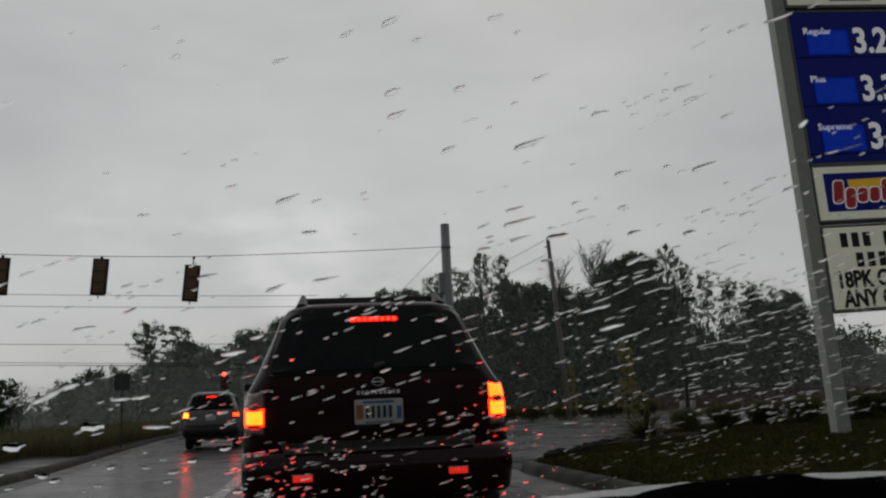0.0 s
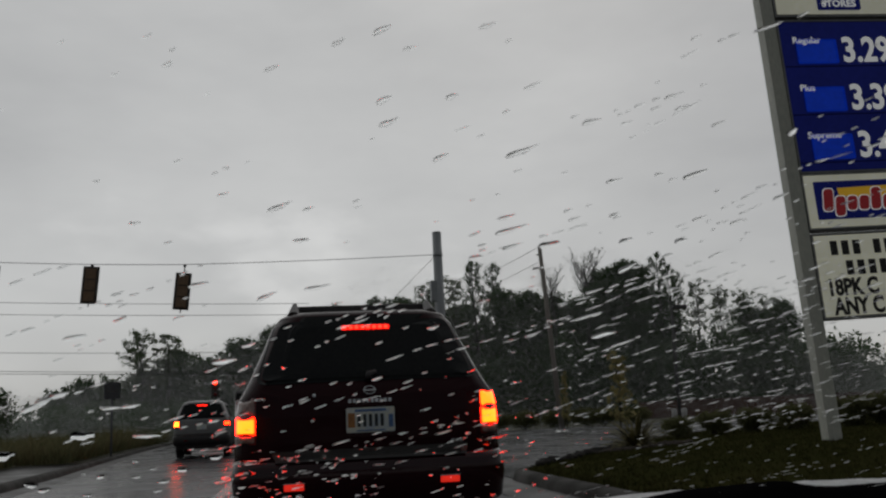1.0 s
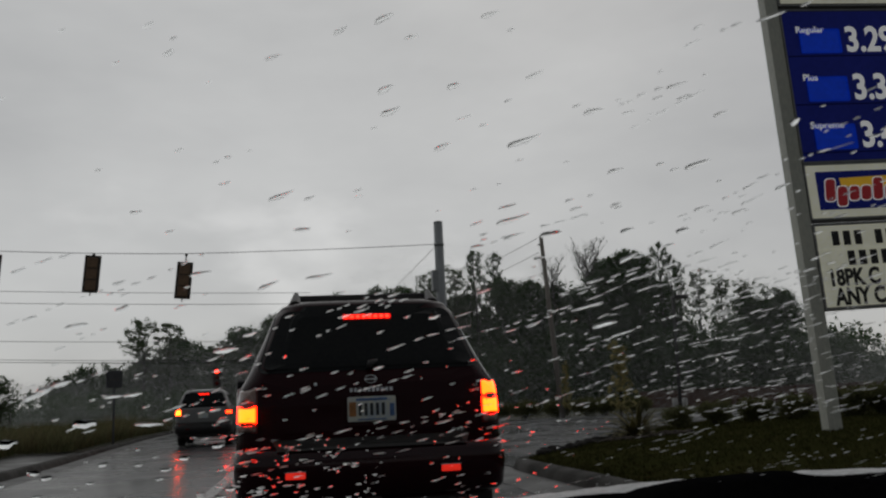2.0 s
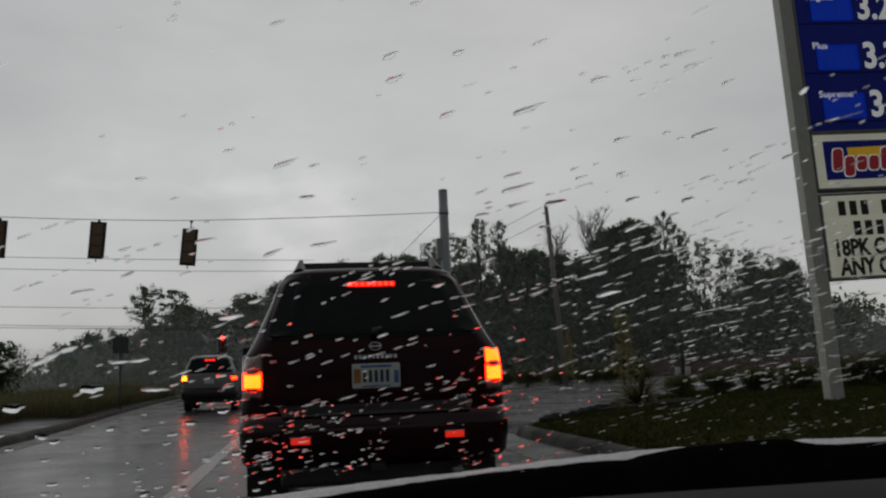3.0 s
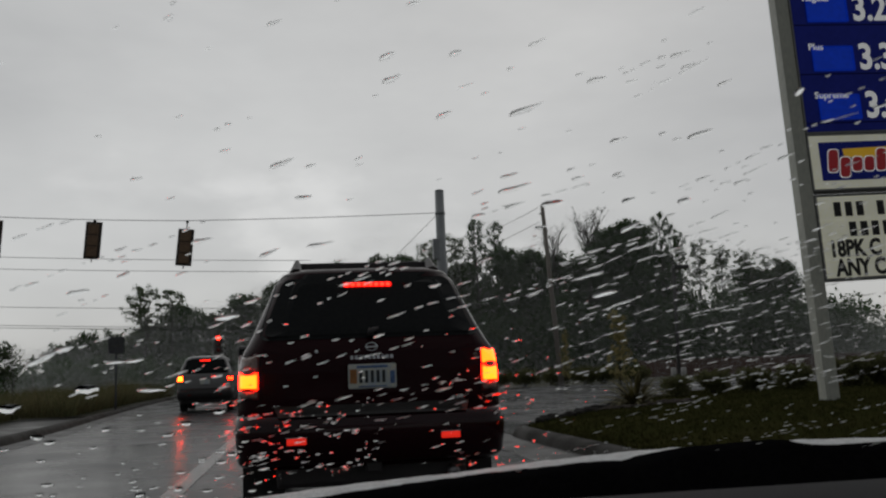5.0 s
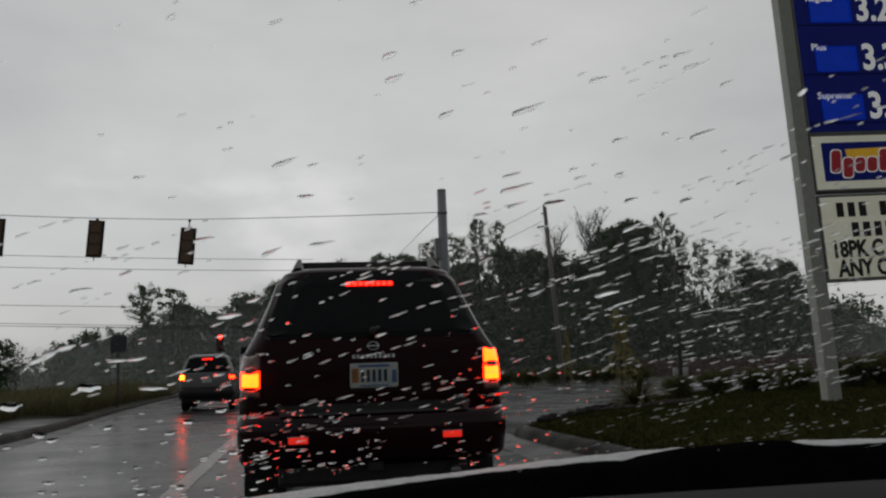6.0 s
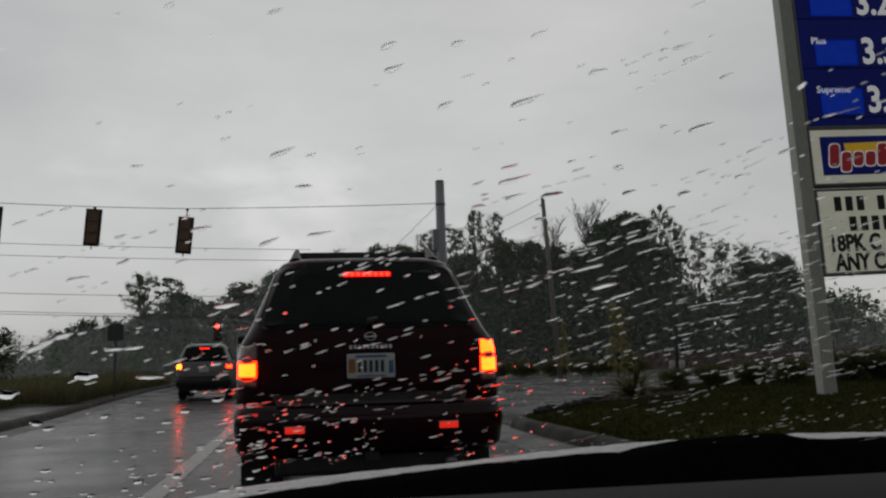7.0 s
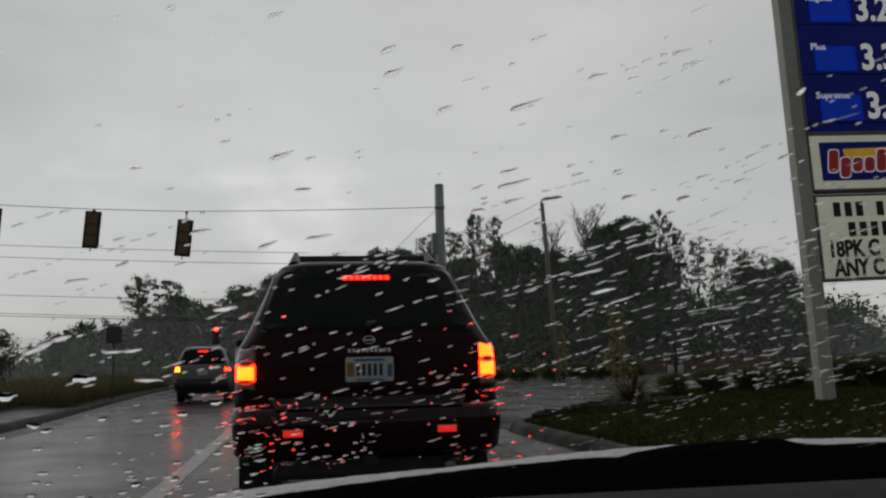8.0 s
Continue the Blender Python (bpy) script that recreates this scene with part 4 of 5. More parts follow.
    for k in range(8):
        u = -0.140 + 0.040 * k
        part("diode", patch(rounded_outline(u - 0.013, u + 0.013, hz - 0.012, hz + 0.012, 0.008), place(0.034), 0.004, 2), M_LED_HOT, top_lamp)
    # number plate with plain marks in place of its characters
    pl = part("number_plate", patch(rounded_outline(-0.155, 0.155, plate_z - 0.078, plate_z + 0.078, 0.012), place(0.020), 0.006), M_PLATE, t, "pale yellow and blue number plate")
    if not detail:
        part("tailgate_trim", patch(rounded_outline(-0.62, 0.62, gz0 - 0.085, gz0 - 0.05, 0.015), place(0.018), 0.012, 2), M_TRIM_STRIP, t, "bright trim bar under the rear window")
    if detail:
        part("plate_recess", patch(rounded_outline(-0.22, 0.22, plate_z - 0.13, plate_z + 0.12, 0.03), place(0.013)), paint, t)
        for u0, u1, v0, v1, mm in ((-0.10, 0.10, 0.052, 0.068, M_PLATE_BLUE), (-0.145, -0.10, -0.045, 0.045, M_PLATE_ORANGE), (0.115, 0.145, -0.05, 0.03, M_PLATE_BLUE), (-0.09, 0.09, -0.070, -0.062, M_PLATE_BLUE)):
            part("plate_band", patch(rounded_outline(u0, u1, plate_z + v0, plate_z + v1, 0.004), place(0.0225), 0.003, 2), mm, pl)
        for k in range(5):
            u = -0.075 + 0.037 * k
            part("plate_mark", patch(rounded_outline(u - 0.010, u + 0.010, plate_z - 0.042, plate_z + 0.036, 0.004), place(0.0235), 0.003, 2), M_PLATE_DARK, pl)
        # round badge and a row of plain chrome marks
        ring_z = gz0 - 0.087
        bm = bmesh.new()
        tube(bm, [rear(0.036 * math.cos(a), ring_z + 0.026 * math.sin(a), 0.024) for a in [2 * math.pi * k / 20 for k in range(21)]], 0.0045, 6, caps=False)
        box(bm, -0.042, 0.042, rear(0, ring_z, 0.03)[1], rear(0, ring_z, 0.018)[1], ring_z - 0.006, ring_z + 0.006, 0.002)
        part("badge", bm, M_CHROME, t, "oval chrome badge", True)
        for k in range(10):
            u = -0.128 + 0.0285 * k
            part("name_mark", patch(rounded_outline(u - 0.010, u + 0.010, ring_z - 0.078, ring_z - 0.054, 0.003), place(0.018), 0.006, 2), M_CHROME, t)
        for k in range(3):
            u = 0.53 + 0.028 * k
            part("trim_mark", patch(rounded_outline(u - 0.011, u + 0.011, 0.80, 0.825, 0.003), place(0.018), 0.006, 2), M_CHROME, t)
        part("washer_nozzle", patch(rounded_outline(-0.365, -0.345, ring_z - 0.03, ring_z - 0.01, 0.006), place(0.02), 0.006, 2), M_CHROME, t)
        bm = bmesh.new()
        tube(bm, [rear(0.0, gz0 - 0.01, 0.03), rear(0.0, gz0 + 0.02, 0.045), rear(0.05, gz0 + 0.035, 0.04)], [0.026, 0.022, 0.010], 8)
        part("rear_wiper", bm, M_CLADDING, t, "black rear wiper", True)
    # bumper with its step pad and reflectors
    bw, bz0, bz1 = table[2][1] + 0.006, 0.42, 0.745
    bm = bmesh.new()
    rings = []
    for z, out in ((bz0, 0.02), (bz0 + 0.03, 0.075), (0.60, 0.105), (bz1 - 0.05, 0.10), (bz1 - 0.012, 0.08), (bz1, 0.05)):
        rings.append([bm.verts.new((x, y, z)) for x, y in plan_ring(bw - 0.035 + out * 0.33, lerp_table(table, z, 2) - out, 0.62, 0.16)])
    for a, b in zip(rings, rings[1:]):
        for i in range(len(a)):
            bm.faces.new((a[i], a[(i + 1) % len(a)], b[(i + 1) % len(a)], b[i]))
    bm.faces.new(rings[0][::-1])
    bm.faces.new(rings[-1])
    bumper = part("rear_bumper", bm, lower or M_BUMPER, t, smooth=True)
    yb = lerp_table(table, bz1, 2)
    bm = bmesh.new()
    rows = []
    for dy, dz in ((-0.118, -0.012), (-0.108, 0.004), (-0.060, 0.030), (-0.015, 0.052), (0.03, 0.056)):
        rows.append([bm.verts.new((x * (1.0 if dz < 0.02 else 1.035), yb + dy - 0.035 * (1 - (x / bw) ** 2) + 0.02, bz1 + dz)) for x in [-0.60 + 0.1 * k for k in range(13)]])
    for a, b in zip(rows, rows[1:]):
        for k in range(12):
            bm.faces.new((a[k], a[k + 1], b[k + 1], b[k]))
    part("step_pad", bm, M_STEP, bumper, "ribbed grey step pad")
    if detail:
        for k in range(4):
            z = bz1 + 0.004 + 0.011 * k
            part("pad_rib", boxed(-0.57, 0.57, yb - 0.118 + 0.024 * k, yb - 0.108 + 0.024 * k, z, z + 0.012, bevel=0.003), M_STEP, bumper)
    for side in (-1, 1):
        y0 = lerp_table(table, 0.57, 2) - 0.035 * (1 - (0.5 / bw) ** 2) - 0.105
        part("reflector", boxed(side * 0.487 - 0.060, side * 0.487 + 0.060, y0 - 0.012, y0 + 0.02, 0.562, 0.60, bevel=0.006), M_REFLECTOR if detail else M_LENS_RED, bumper, "red bumper reflector with added glow" if detail else "unlit red bumper reflector")
        # added chrome strip that imitates the wet glint above each reflector
        if detail:
            part("reflector_glint", boxed(side * 0.487 - 0.068, side * 0.487 + 0.068, y0 - 0.008, y0 + 0.02, 0.601, 0.608, bevel=0.002), M_CHROME, bumper, "chrome strip imitating a wet glint")
    if detail:
        part("tow_hitch", boxed(-0.05, 0.05, yb - 0.02, yb + 0.35, 0.36, 0.42, bevel=0.01), M_CLADDING, t)
        bm = bmesh.new()
        tube(bm, [(0.52, yb + 0.6, 0.36), (0.52, yb - 0.02, 0.34)], 0.035, 10)
        part("exhaust", bm, M_RIM, t, "", True)
        part("undertray", boxed(-0.62, 0.62, yb + 0.10, yb + 0.30, 0.27, 0.44, bevel=0.03), M_CLADDING, t, "dark underside panel")
        bm = bmesh.new()
        bmesh.ops.create_cone(bm, cap_ends=True, segments=28, radius1=0.34, radius2=0.34, depth=0.20, matrix=Matrix.Translation((-0.12, yb + 0.62, 0.36)))
        part("spare_tyre", bm, M_RUBBER, t, "black spare tyre slung under the floor")
        for side in (-1, 1):
            part("mud_flap", boxed(side * 0.72 - 0.14, side * 0.72 + 0.14, 0.50, 0.515, 0.13, 0.46, bevel=0.004), M_RUBBER, t, "black rubber mud flap")
        part("axle", tube(bmesh.new(), [(-0.7, 1.0, 0.36), (0.7, 1.0, 0.36)], 0.06, 10), M_CLADDING, t)
    for x in (-table[2][1] + 0.14, table[2][1] - 0.14):
        for y in (0.95, length - 0.95):
            wheel(t, x, y, 0.365, 0.235)
    # sides
    for side in (-1, 1):
        fl = flank(side)
        part("side_window", patch(rounded_outline(0.75, 1.75, gz0 + 0.02, gz1 - 0.05, 0.06, (0.80, 1.70)), lambda y, z, out, f=fl: f(y, z, out + 0.012)), M_CARGLASS, t)
        part("side_window", patch(rounded_outline(1.83, 3.0, gz0 + 0.02, gz1 - 0.05, 0.06, (1.80, 2.65)), lambda y, z, out, f=fl: f(y, z, out + 0.012)), M_CARGLASS, t)
        xm = side * (lerp_table(table, 1.15, 1) + 0.165)
        mirror = part("mirror", boxed(xm - 0.10, xm + 0.10, 2.92, 3.04, 1.10, 1.28, bevel=0.035), paint if not detail else M_CLADDING, t, "", True)
        part("mirror_glass", boxed(xm - 0.085, xm + 0.085, 2.912, 2.919, 1.125, 1.255, bevel=0.003), M_CARGLASS, mirror)
        # roof rail with a raised rear foot
        xr, top = side * (table[-2][1] - 0.05), table[-1][0] - 0.01
        bm = bmesh.new()
        tube(bm, [(xr, 0.52, top - 0.03), (xr * 0.985, 0.66, top + 0.075), (xr, 0.80, top + 0.06), (xr, 2.3, top + 0.07), (xr, 2.5, top + 0.01)], [0.05, 0.018, 0.022, 0.022, 0.03], 8)
        box(bm, xr - 0.02, xr + 0.02, 0.62, 0.86, top - 0.02, top + 0.055, 0.01)
        part("roof_rail", bm, M_CLADDING, t, "black roof rail")
    if detail:
        xr, top = table[-2][1] - 0.05, table[-1][0]
        for y in (0.78, 1.9):
            part("cross_bar", boxed(-xr, xr, y - 0.035, y + 0.035, top + 0.022, top + 0.068, bevel=0.01), M_CLADDING, t, "black roof cross bar")
    return t


SUV_TABLE = [  # height, half width, rear, front
    (0.40, 0.80, 0.10, 4.40), (0.55, 0.855, 0.07, 4.50), (0.75, 0.870, 0.06, 4.50), (0.98, 0.865, 0.06, 4.42), (1.06, 0.858, 0.065, 3.9),
    (1.13, 0.840, 0.075, 3.6), (1.25, 0.778, 0.13, 3.3), (1.50, 0.677, 0.28, 2.75), (1.62, 0.635, 0.35, 2.55), (1.69, 0.585, 0.40, 2.4), (1.72, 0.535, 0.46, 2.3), (1.735, 0.40, 0.60, 2.1),
]
suv("maroon_suv", "dark maroon older SUV with lit brake lamps on wet road", pose(0.378, 5.55, 0.012), SUV_TABLE, 4.5,
    M_MAROON, None, (0.720, 0.862, 0.908, 1.018, 1.135), (1.245, 0.70, 1.645, 0.57), 0.97, True, True)

FAR_TABLE = [
    (0.30, 0.80, 0.10, 4.40), (0.58, 0.865, 0.05, 4.48), (0.80, 0.900, 0.05, 4.48), (1.02, 0.90, 0.06, 4.4), (1.11, 0.89, 0.07, 3.9),
    (1.22, 0.865, 0.09, 3.6), (1.36, 0.82, 0.13, 3.3), (1.63, 0.71, 0.26, 2.7), (1.74, 0.66, 0.31, 2.5), (1.80, 0.61, 0.37, 2.4), (1.84, 0.53, 0.45, 2.2), (1.855, 0.42, 0.60, 2.1),
]
suv("silver_suv", "silver SUV with dark lower panels and lit brake lamps", pose(-3.52, 29.2, ground_z(29.2) + 0.012, 0, 0, 2), FAR_TABLE, 4.5,
    M_SILVER, M_CLADDING, (0.715, 0.892, 1.03, 1.15, 1.29), (1.29, 0.70, 1.73, 0.60), 1.00, False, False)


# ---- price sign ----
def price_sign():
    t = thing("fuel_price_sign", "tall blue and white fuel price sign on grey posts", "sign", pose(7.95, 12.5, island_z(7.95, 12.5) - 0.05, 0, -2.0, 0))
    for x in (0.0, 3.2):
        post = part("post", boxed(x - 0.055, x + 0.18, -0.10, 0.10, -0.3, 9.6, bevel=0.012), M_POST, t, "grey painted square steel post")
        part("base_plate", boxed(x - 0.12, x + 0.24, -0.16, 0.16, 0.0, 0.04, bevel=0.008), M_POST, post)

    def cabinet(name, z0, z1, face, label, inset=0.05):
        cab = part(name, boxed(0.185, 3.055, -0.10, 0.22, z0, z1, bevel=0.012), M_FRAME, t, label)
        part("face", boxed(0.185 + inset, 3.055 - inset, -0.108, -0.09, z0 + inset, z1 - inset, bevel=0.004), face, cab)
        for a0, a1, b0, b1 in ((0.185, 3.055, z0, z0 + 0.022), (0.185, 3.055, z1 - 0.022, z1), (0.185, 0.207, z0 + 0.022, z1 - 0.022), (3.033, 3.055, z0 + 0.022, z1 - 0.022)):
            part("frame_strip", boxed(a0, a1, -0.116, -0.101, b0, b1, bevel=0.003), M_TRIM_STRIP, cab, "bright metal retaining strip")
        return cab

    def up(x, z, out=0.112):
        return pose(x, -out, z, 90, 0, 0)

    top = cabinet("top_cabinet", 7.06, 9.45, M_SIGN_WHITE, "ivory top panel with a blue badge")
    part("badge", boxed(1.00, 1.80, -0.122, -0.106, 7.18, 7.70, bevel=0.03), M_SIGN_BLUE, top, "blue badge with white words")
    lettering("word", "STORES", 0.17, M_LETTER_WHITE, top, up(1.40, 7.24, 0.124), "CENTER", 1.1, 0.004)
    lettering("word", "FOOD", 0.17, M_LETTER_WHITE, top, up(1.40, 7.45, 0.124), "CENTER", 1.1, 0.004)
    price = cabinet("price_cabinet", 4.31, 7.00, M_SIGN_BLUE, "dark blue price panel", 0.035)
    for word, z, digits in (("Regular", 6.61, "3.29"), ("Plus", 5.76, "3.39"), ("Supreme", 4.93, "3.49")):
        part("bright_field", boxed(0.48, 1.22, -0.114, -0.104, z - 0.40, z + 0.03, bevel=0.03), M_SIGN_BRIGHT, price, "brighter blue field")
        lettering("word", word, 0.155, M_LETTER_WHITE, price, up(0.42, z - 0.03, 0.118), "LEFT", 1.10, 0.0018)
        lettering("price", digits, 0.62, M_LETTER_WHITE, price, up(1.31, z - 0.365, 0.114), "LEFT", 0.86, 0.015)
        part("row_edge", boxed(0.19, 3.01, -0.113, -0.106, z - 0.455, z - 0.44, bevel=0.001), M_SEAM, price)
    logo = cabinet("brand_cabinet", 3.36, 4.30, M_SIGN_WHITE, "white framed blue brand panel", 0.03)
    part("blue_field", boxed(0.37, 2.9, -0.118, -0.104, 3.52, 4.16, bevel=0.01), M_SIGN_BLUE, logo)
    bm = bmesh.new()
    vs = [(0.78, 4.04), (2.6, 4.08), (2.6, 3.80), (0.80, 3.90)]
    f = bm.faces.new([bm.verts.new((x, -0.121, z)) for x, z in vs])
    r = bmesh.ops.extrude_face_region(bm, geom=[f])
    bmesh.ops.translate(bm, vec=(0, 0.01, 0), verts=[v for v in r["geom"] if isinstance(v, bmesh.types.BMVert)])
    part("yellow_stripe", bm, M_LOGO_YELLOW, logo)
    for k, (h0, h1) in enumerate(((3.66, 4.03), (3.57, 3.90), (3.66, 3.90), (3.66, 3.90), (3.66, 4.03), (3.66, 3.90), (3.66, 3.90))):
        x = 0.50 + 0.215 * k
        for grow, mm, out, nm in ((0.014, M_LETTER_WHITE, 0.124, "logo_edge"), (0.0, M_LOGO_RED, 0.129, "logo_shape")):
            o = rounded_outline(x - grow, x + 0.175 + grow, h0 - grow, h1 + grow, 0.07)
            part(nm, patch(o, lambda u, v, w, q=out: (u + (v - 3.8) * 0.12, -q - w, v), 0.012, 2), mm, logo)
    board = cabinet("letter_board", 1.90, 3.30, M_SIGN_WHITE, "ivory changeable letter board", 0.04)
    for z in (2.23, 2.55, 2.87):
        part("letter_rail", boxed(0.2, 3.0, -0.116, -0.106, z - 0.008, z + 0.004, bevel=0.001), M_SIGN_WHITE, board)
    lettering("letters", "ANY C", 0.37, M_LETTER_BLACK, board, up(0.40, 1.975, 0.116), "LEFT", 0.78, 0.014)
    lettering("letters", "18PK C", 0.37, M_LETTER_BLACK, board, up(0.32, 2.285, 0.116), "LEFT", 0.78, 0.014)
    for z, x0, n in ((2.60, 0.72, 4), (2.93, 0.49, 3), (2.93, 1.26, 2)):
        for k in range(n):
            x = x0 + 0.2 * k
            part("letter_bar", boxed(x, x + 0.125, -0.120, -0.110, z, z + 0.235, bevel=0.004), M_LETTER_BLACK, board)
    return t


price_sign()


# ---- signals, poles, wires ----
def traffic_signal(x, y, top, hang, tilt=0.0, lit=None, heading=0.0, group="signal heads on the span wire", label="dark three-lens signal head seen from behind"):
    """A three-lens head of 1.1 m that hangs from a wire; its weathered side is turned to the road."""
    t = thing("traffic_signal", label, "traffic light", pose(x, y, top, 0, tilt, heading), group)
    housing = part("housing", boxed(-0.19, 0.19, -0.02, 0.16, -1.10, 0.0, bevel=0.05), M_SIGNAL, t)
    part("backplate", boxed(-0.25, 0.25, 0.02, 0.035, -1.15, 0.05, bevel=0.006), M_SIGNAL, t)
    for k in range(3):
        z = -0.19 - 0.36 * k
        bm = boxed(-0.165, 0.165, -0.040, -0.015, z - 0.165, z + 0.165, bevel=0.012)
        door = part("lens_door", bm, M_SIGNAL_FACE if lit is None else M_SIGNAL, housing, "weathered brown lens door")
        bm = bmesh.new()
        n = 18
        for r0, y0, r1, y1 in ((0.145, -0.04, 0.150, -0.055), (0.150, -0.055, 0.13, -0.055), (0.13, -0.055, 0.125, -0.04)):
            for j in range(n):
                a, b = 2 * math.pi * j / n, 2 * math.pi * (j + 1) / n
                bm.faces.new([bm.verts.new((r * math.cos(q), yy, z + r * math.sin(q))) for r, yy, q in ((r0, y0, a), (r0, y0, b), (r1, y1, b), (r1, y1, a))])
        part("lens_ring", bm, M_SIGNAL_FACE if lit is None else M_SIGNAL, door)
        if lit is not None:
            bm = bmesh.new()
            bmesh.ops.create_uvsphere(bm, u_segments=16, v_segments=8, radius=0.13, matrix=Matrix.Translation((0, -0.045, z)) @ Matrix.Diagonal((1, 0.35, 1, 1)))
            part("lens", bm, M_SIGNAL_RED if k == lit else M_LENS_RED, door, "lit red lens" if k == lit else "unlit lens", True)
    bm = bmesh.new()
    tube(bm, [(0, 0.06, -0.02), (0, 0.06, hang)], 0.02, 6)
    box(bm, -0.04, 0.04, 0.02, 0.10, hang - 0.05, hang + 0.03, 0.01)
    part("hanger", bm, M_CABLE, t)
    part("tether", tube(bmesh.new(), [(0, 0.06, -1.10), (0, 0.06, -1.24)], 0.02, 6), M_CABLE, t)
    return t


traffic_signal(-9.76, 28, 6.06, 0.10, 3)
traffic_signal(-6.79, 28, 5.97, 0.08, 4)
traffic_signal(-3.96, 28, 5.70, 0.30, 5)
traffic_signal(-5.82, 55, 3.55, 0.30, 0, lit=0, group="far signal", label="signal head with a lit red lens")


def cable(name, points, r, label, sag=0.0, n=14):
    bm = bmesh.new()
    line = []
    for a, b in zip(points, points[1:]):
        a, b = Vector(a), Vector(b)
        for k in range(n):
            f = k / n
            line.append(tuple(a.lerp(b, f) - Vector((0, 0, sag * 4 * f * (1 - f)))))
    line.append(tuple(points[-1]))
    tube(bm, line, r, 5)
    return tagged(mesh_object(name, bm, M_CABLE, smooth=True), label, "cable")


cable("span_wire", [(-30, 28.06, 6.9), (-9.72, 28.06, 6.22), (-3.94, 28.06, 6.03), (4.15, 28.06, 6.20)], 0.011, "thin black wire that carries the signal heads", 0.03)
cable("span_wire", [(-16, 55.06, 4.3), (-5.82, 55.06, 3.86), (10, 55.06, 4.3)], 0.012, "thin black wire that carries the far signal head", 0.05)
for z0, z1 in ((7.75, 6.85), (7.15, 6.27), (5.25, 4.35), (4.35, 3.35), (4.22, 3.28)):
    cable("power_line", [(-40, 45.0, z0 + 0.6), (-15.7, 45, z0 - 0.42), (0, 45, z1)], 0.014, "thin dark overhead power line", 0.05)
cable("power_line", [(12.75, 46, 9.75), (16, 100, 15.2)], 0.016, "thin dark overhead line from the wooden pole", 0.3)
cable("power_line", [(12.8, 46, 8.95), (16, 100, 13.6)], 0.016, "thin dark overhead line from the wooden pole", 0.3)
cable("guy_wire", [(4.2, 28.0, 6.1), (1.6, 28.0, 3.6)], 0.008, "thin guy wire beside the steel pole", 0)

t = thing("steel_pole", "grey galvanised strain pole with a control box", "pole", pose(4.33, 28, ground_z(28)))
part("shaft", tube(bmesh.new(), [(0, 0, -0.2), (0, 0, 4), (0, 0, 7.1)], [0.21, 0.172, 0.152], 16), M_STEEL, t, "", True)
part("cap", tube(bmesh.new(), [(0, 0, 7.1), (0, 0, 7.13)], [0.162, 0.12], 16), M_STEEL, t, "", True)
part("clamp", tube(bmesh.new(), [(0, 0, 6.28), (0, 0, 6.38)], [0.172, 0.172], 16), M_STEEL, t, "", True)
part("control_box", boxed(-0.29, 0.0, -0.14, 0.14, 4.75, 5.45, bevel=0.02), M_STEEL, t, "small grey box clamped to the pole")

t = thing("utility_pole", "leaning weathered wooden utility pole", "pole", pose(13.55, 46, ground_z(46) - 0.1, 0, -3.2, 0))
part("shaft", tube(bmesh.new(), [(0, 0, -0.2), (0, 0, 5), (0, 0, 10.25)], [0.16, 0.135, 0.11], 12), M_WOOD_POLE, t, "", True)
part("insulator", tube(bmesh.new(), [(-0.12, 0, 9.8), (-0.22, 0, 9.8)], [0.04, 0.05], 8), M_FRAME, t)
part("insulator", tube(bmesh.new(), [(-0.12, 0, 9.0), (-0.22, 0, 9.0)], [0.04, 0.05], 8), M_FRAME, t)

t = thing("far_utility_pole", "far thin dark utility pole with a crossarm", "pole", pose(-21.9, 72, ground_z(72)))
part("shaft", tube(bmesh.new(), [(0, 0, -0.3), (0, 0, 2.0), (0, 0, 3.7)], [0.11, 0.10, 0.08], 8), M_WOOD_POLE, t, "", True)
part("crossarm", boxed(-0.45, 0.45, -0.05, 0.05, 3.30, 3.40, bevel=0.01), M_WOOD_POLE, t, "dark crossarm")

t = thing("road_sign", "back of a dark road sign on a thin post", "road sign", pose(-6.93, 32, ground_z(32) + 0.1))
part("post", boxed(-0.035, 0.035, -0.02, 0.02, 0, 2.55, bevel=0.008), M_SIGN_BACK, t)
part("panel", boxed(-0.27, 0.27, -0.035, -0.022, 2.02, 2.62, bevel=0.004), M_SIGN_BACK, t)
part("bracket", boxed(-0.2, 0.2, -0.045, -0.036, 2.28, 2.33, bevel=0.003), M_FRAME, t)

t = thing("parking_lamp", "tall dark lamp post with a shoebox head", "lamp post", pose(17.75, 40, ground_z(40)))
part("pole", tube(bmesh.new(), [(0, 0, 0), (0.05, 0, 3), (0.1, 0, 5.75)], [0.085, 0.075, 0.06], 10), M_LAMP_POST, t, "", True)
part("base", tube(bmesh.new(), [(0, 0, -0.1), (0, 0, 0.55)], [0.26, 0.24], 14), M_CONCRETE, t, "concrete foot", True)
part("head", boxed(0.1, 0.85, -0.22, 0.22, 5.68, 5.86, bevel=0.04), M_LAMP_POST, t, "dark shoebox lamp head")
part("lens", boxed(0.25, 0.8, -0.16, 0.16, 5.665, 5.685, bevel=0.004), M_LENS_CLEAR, t)

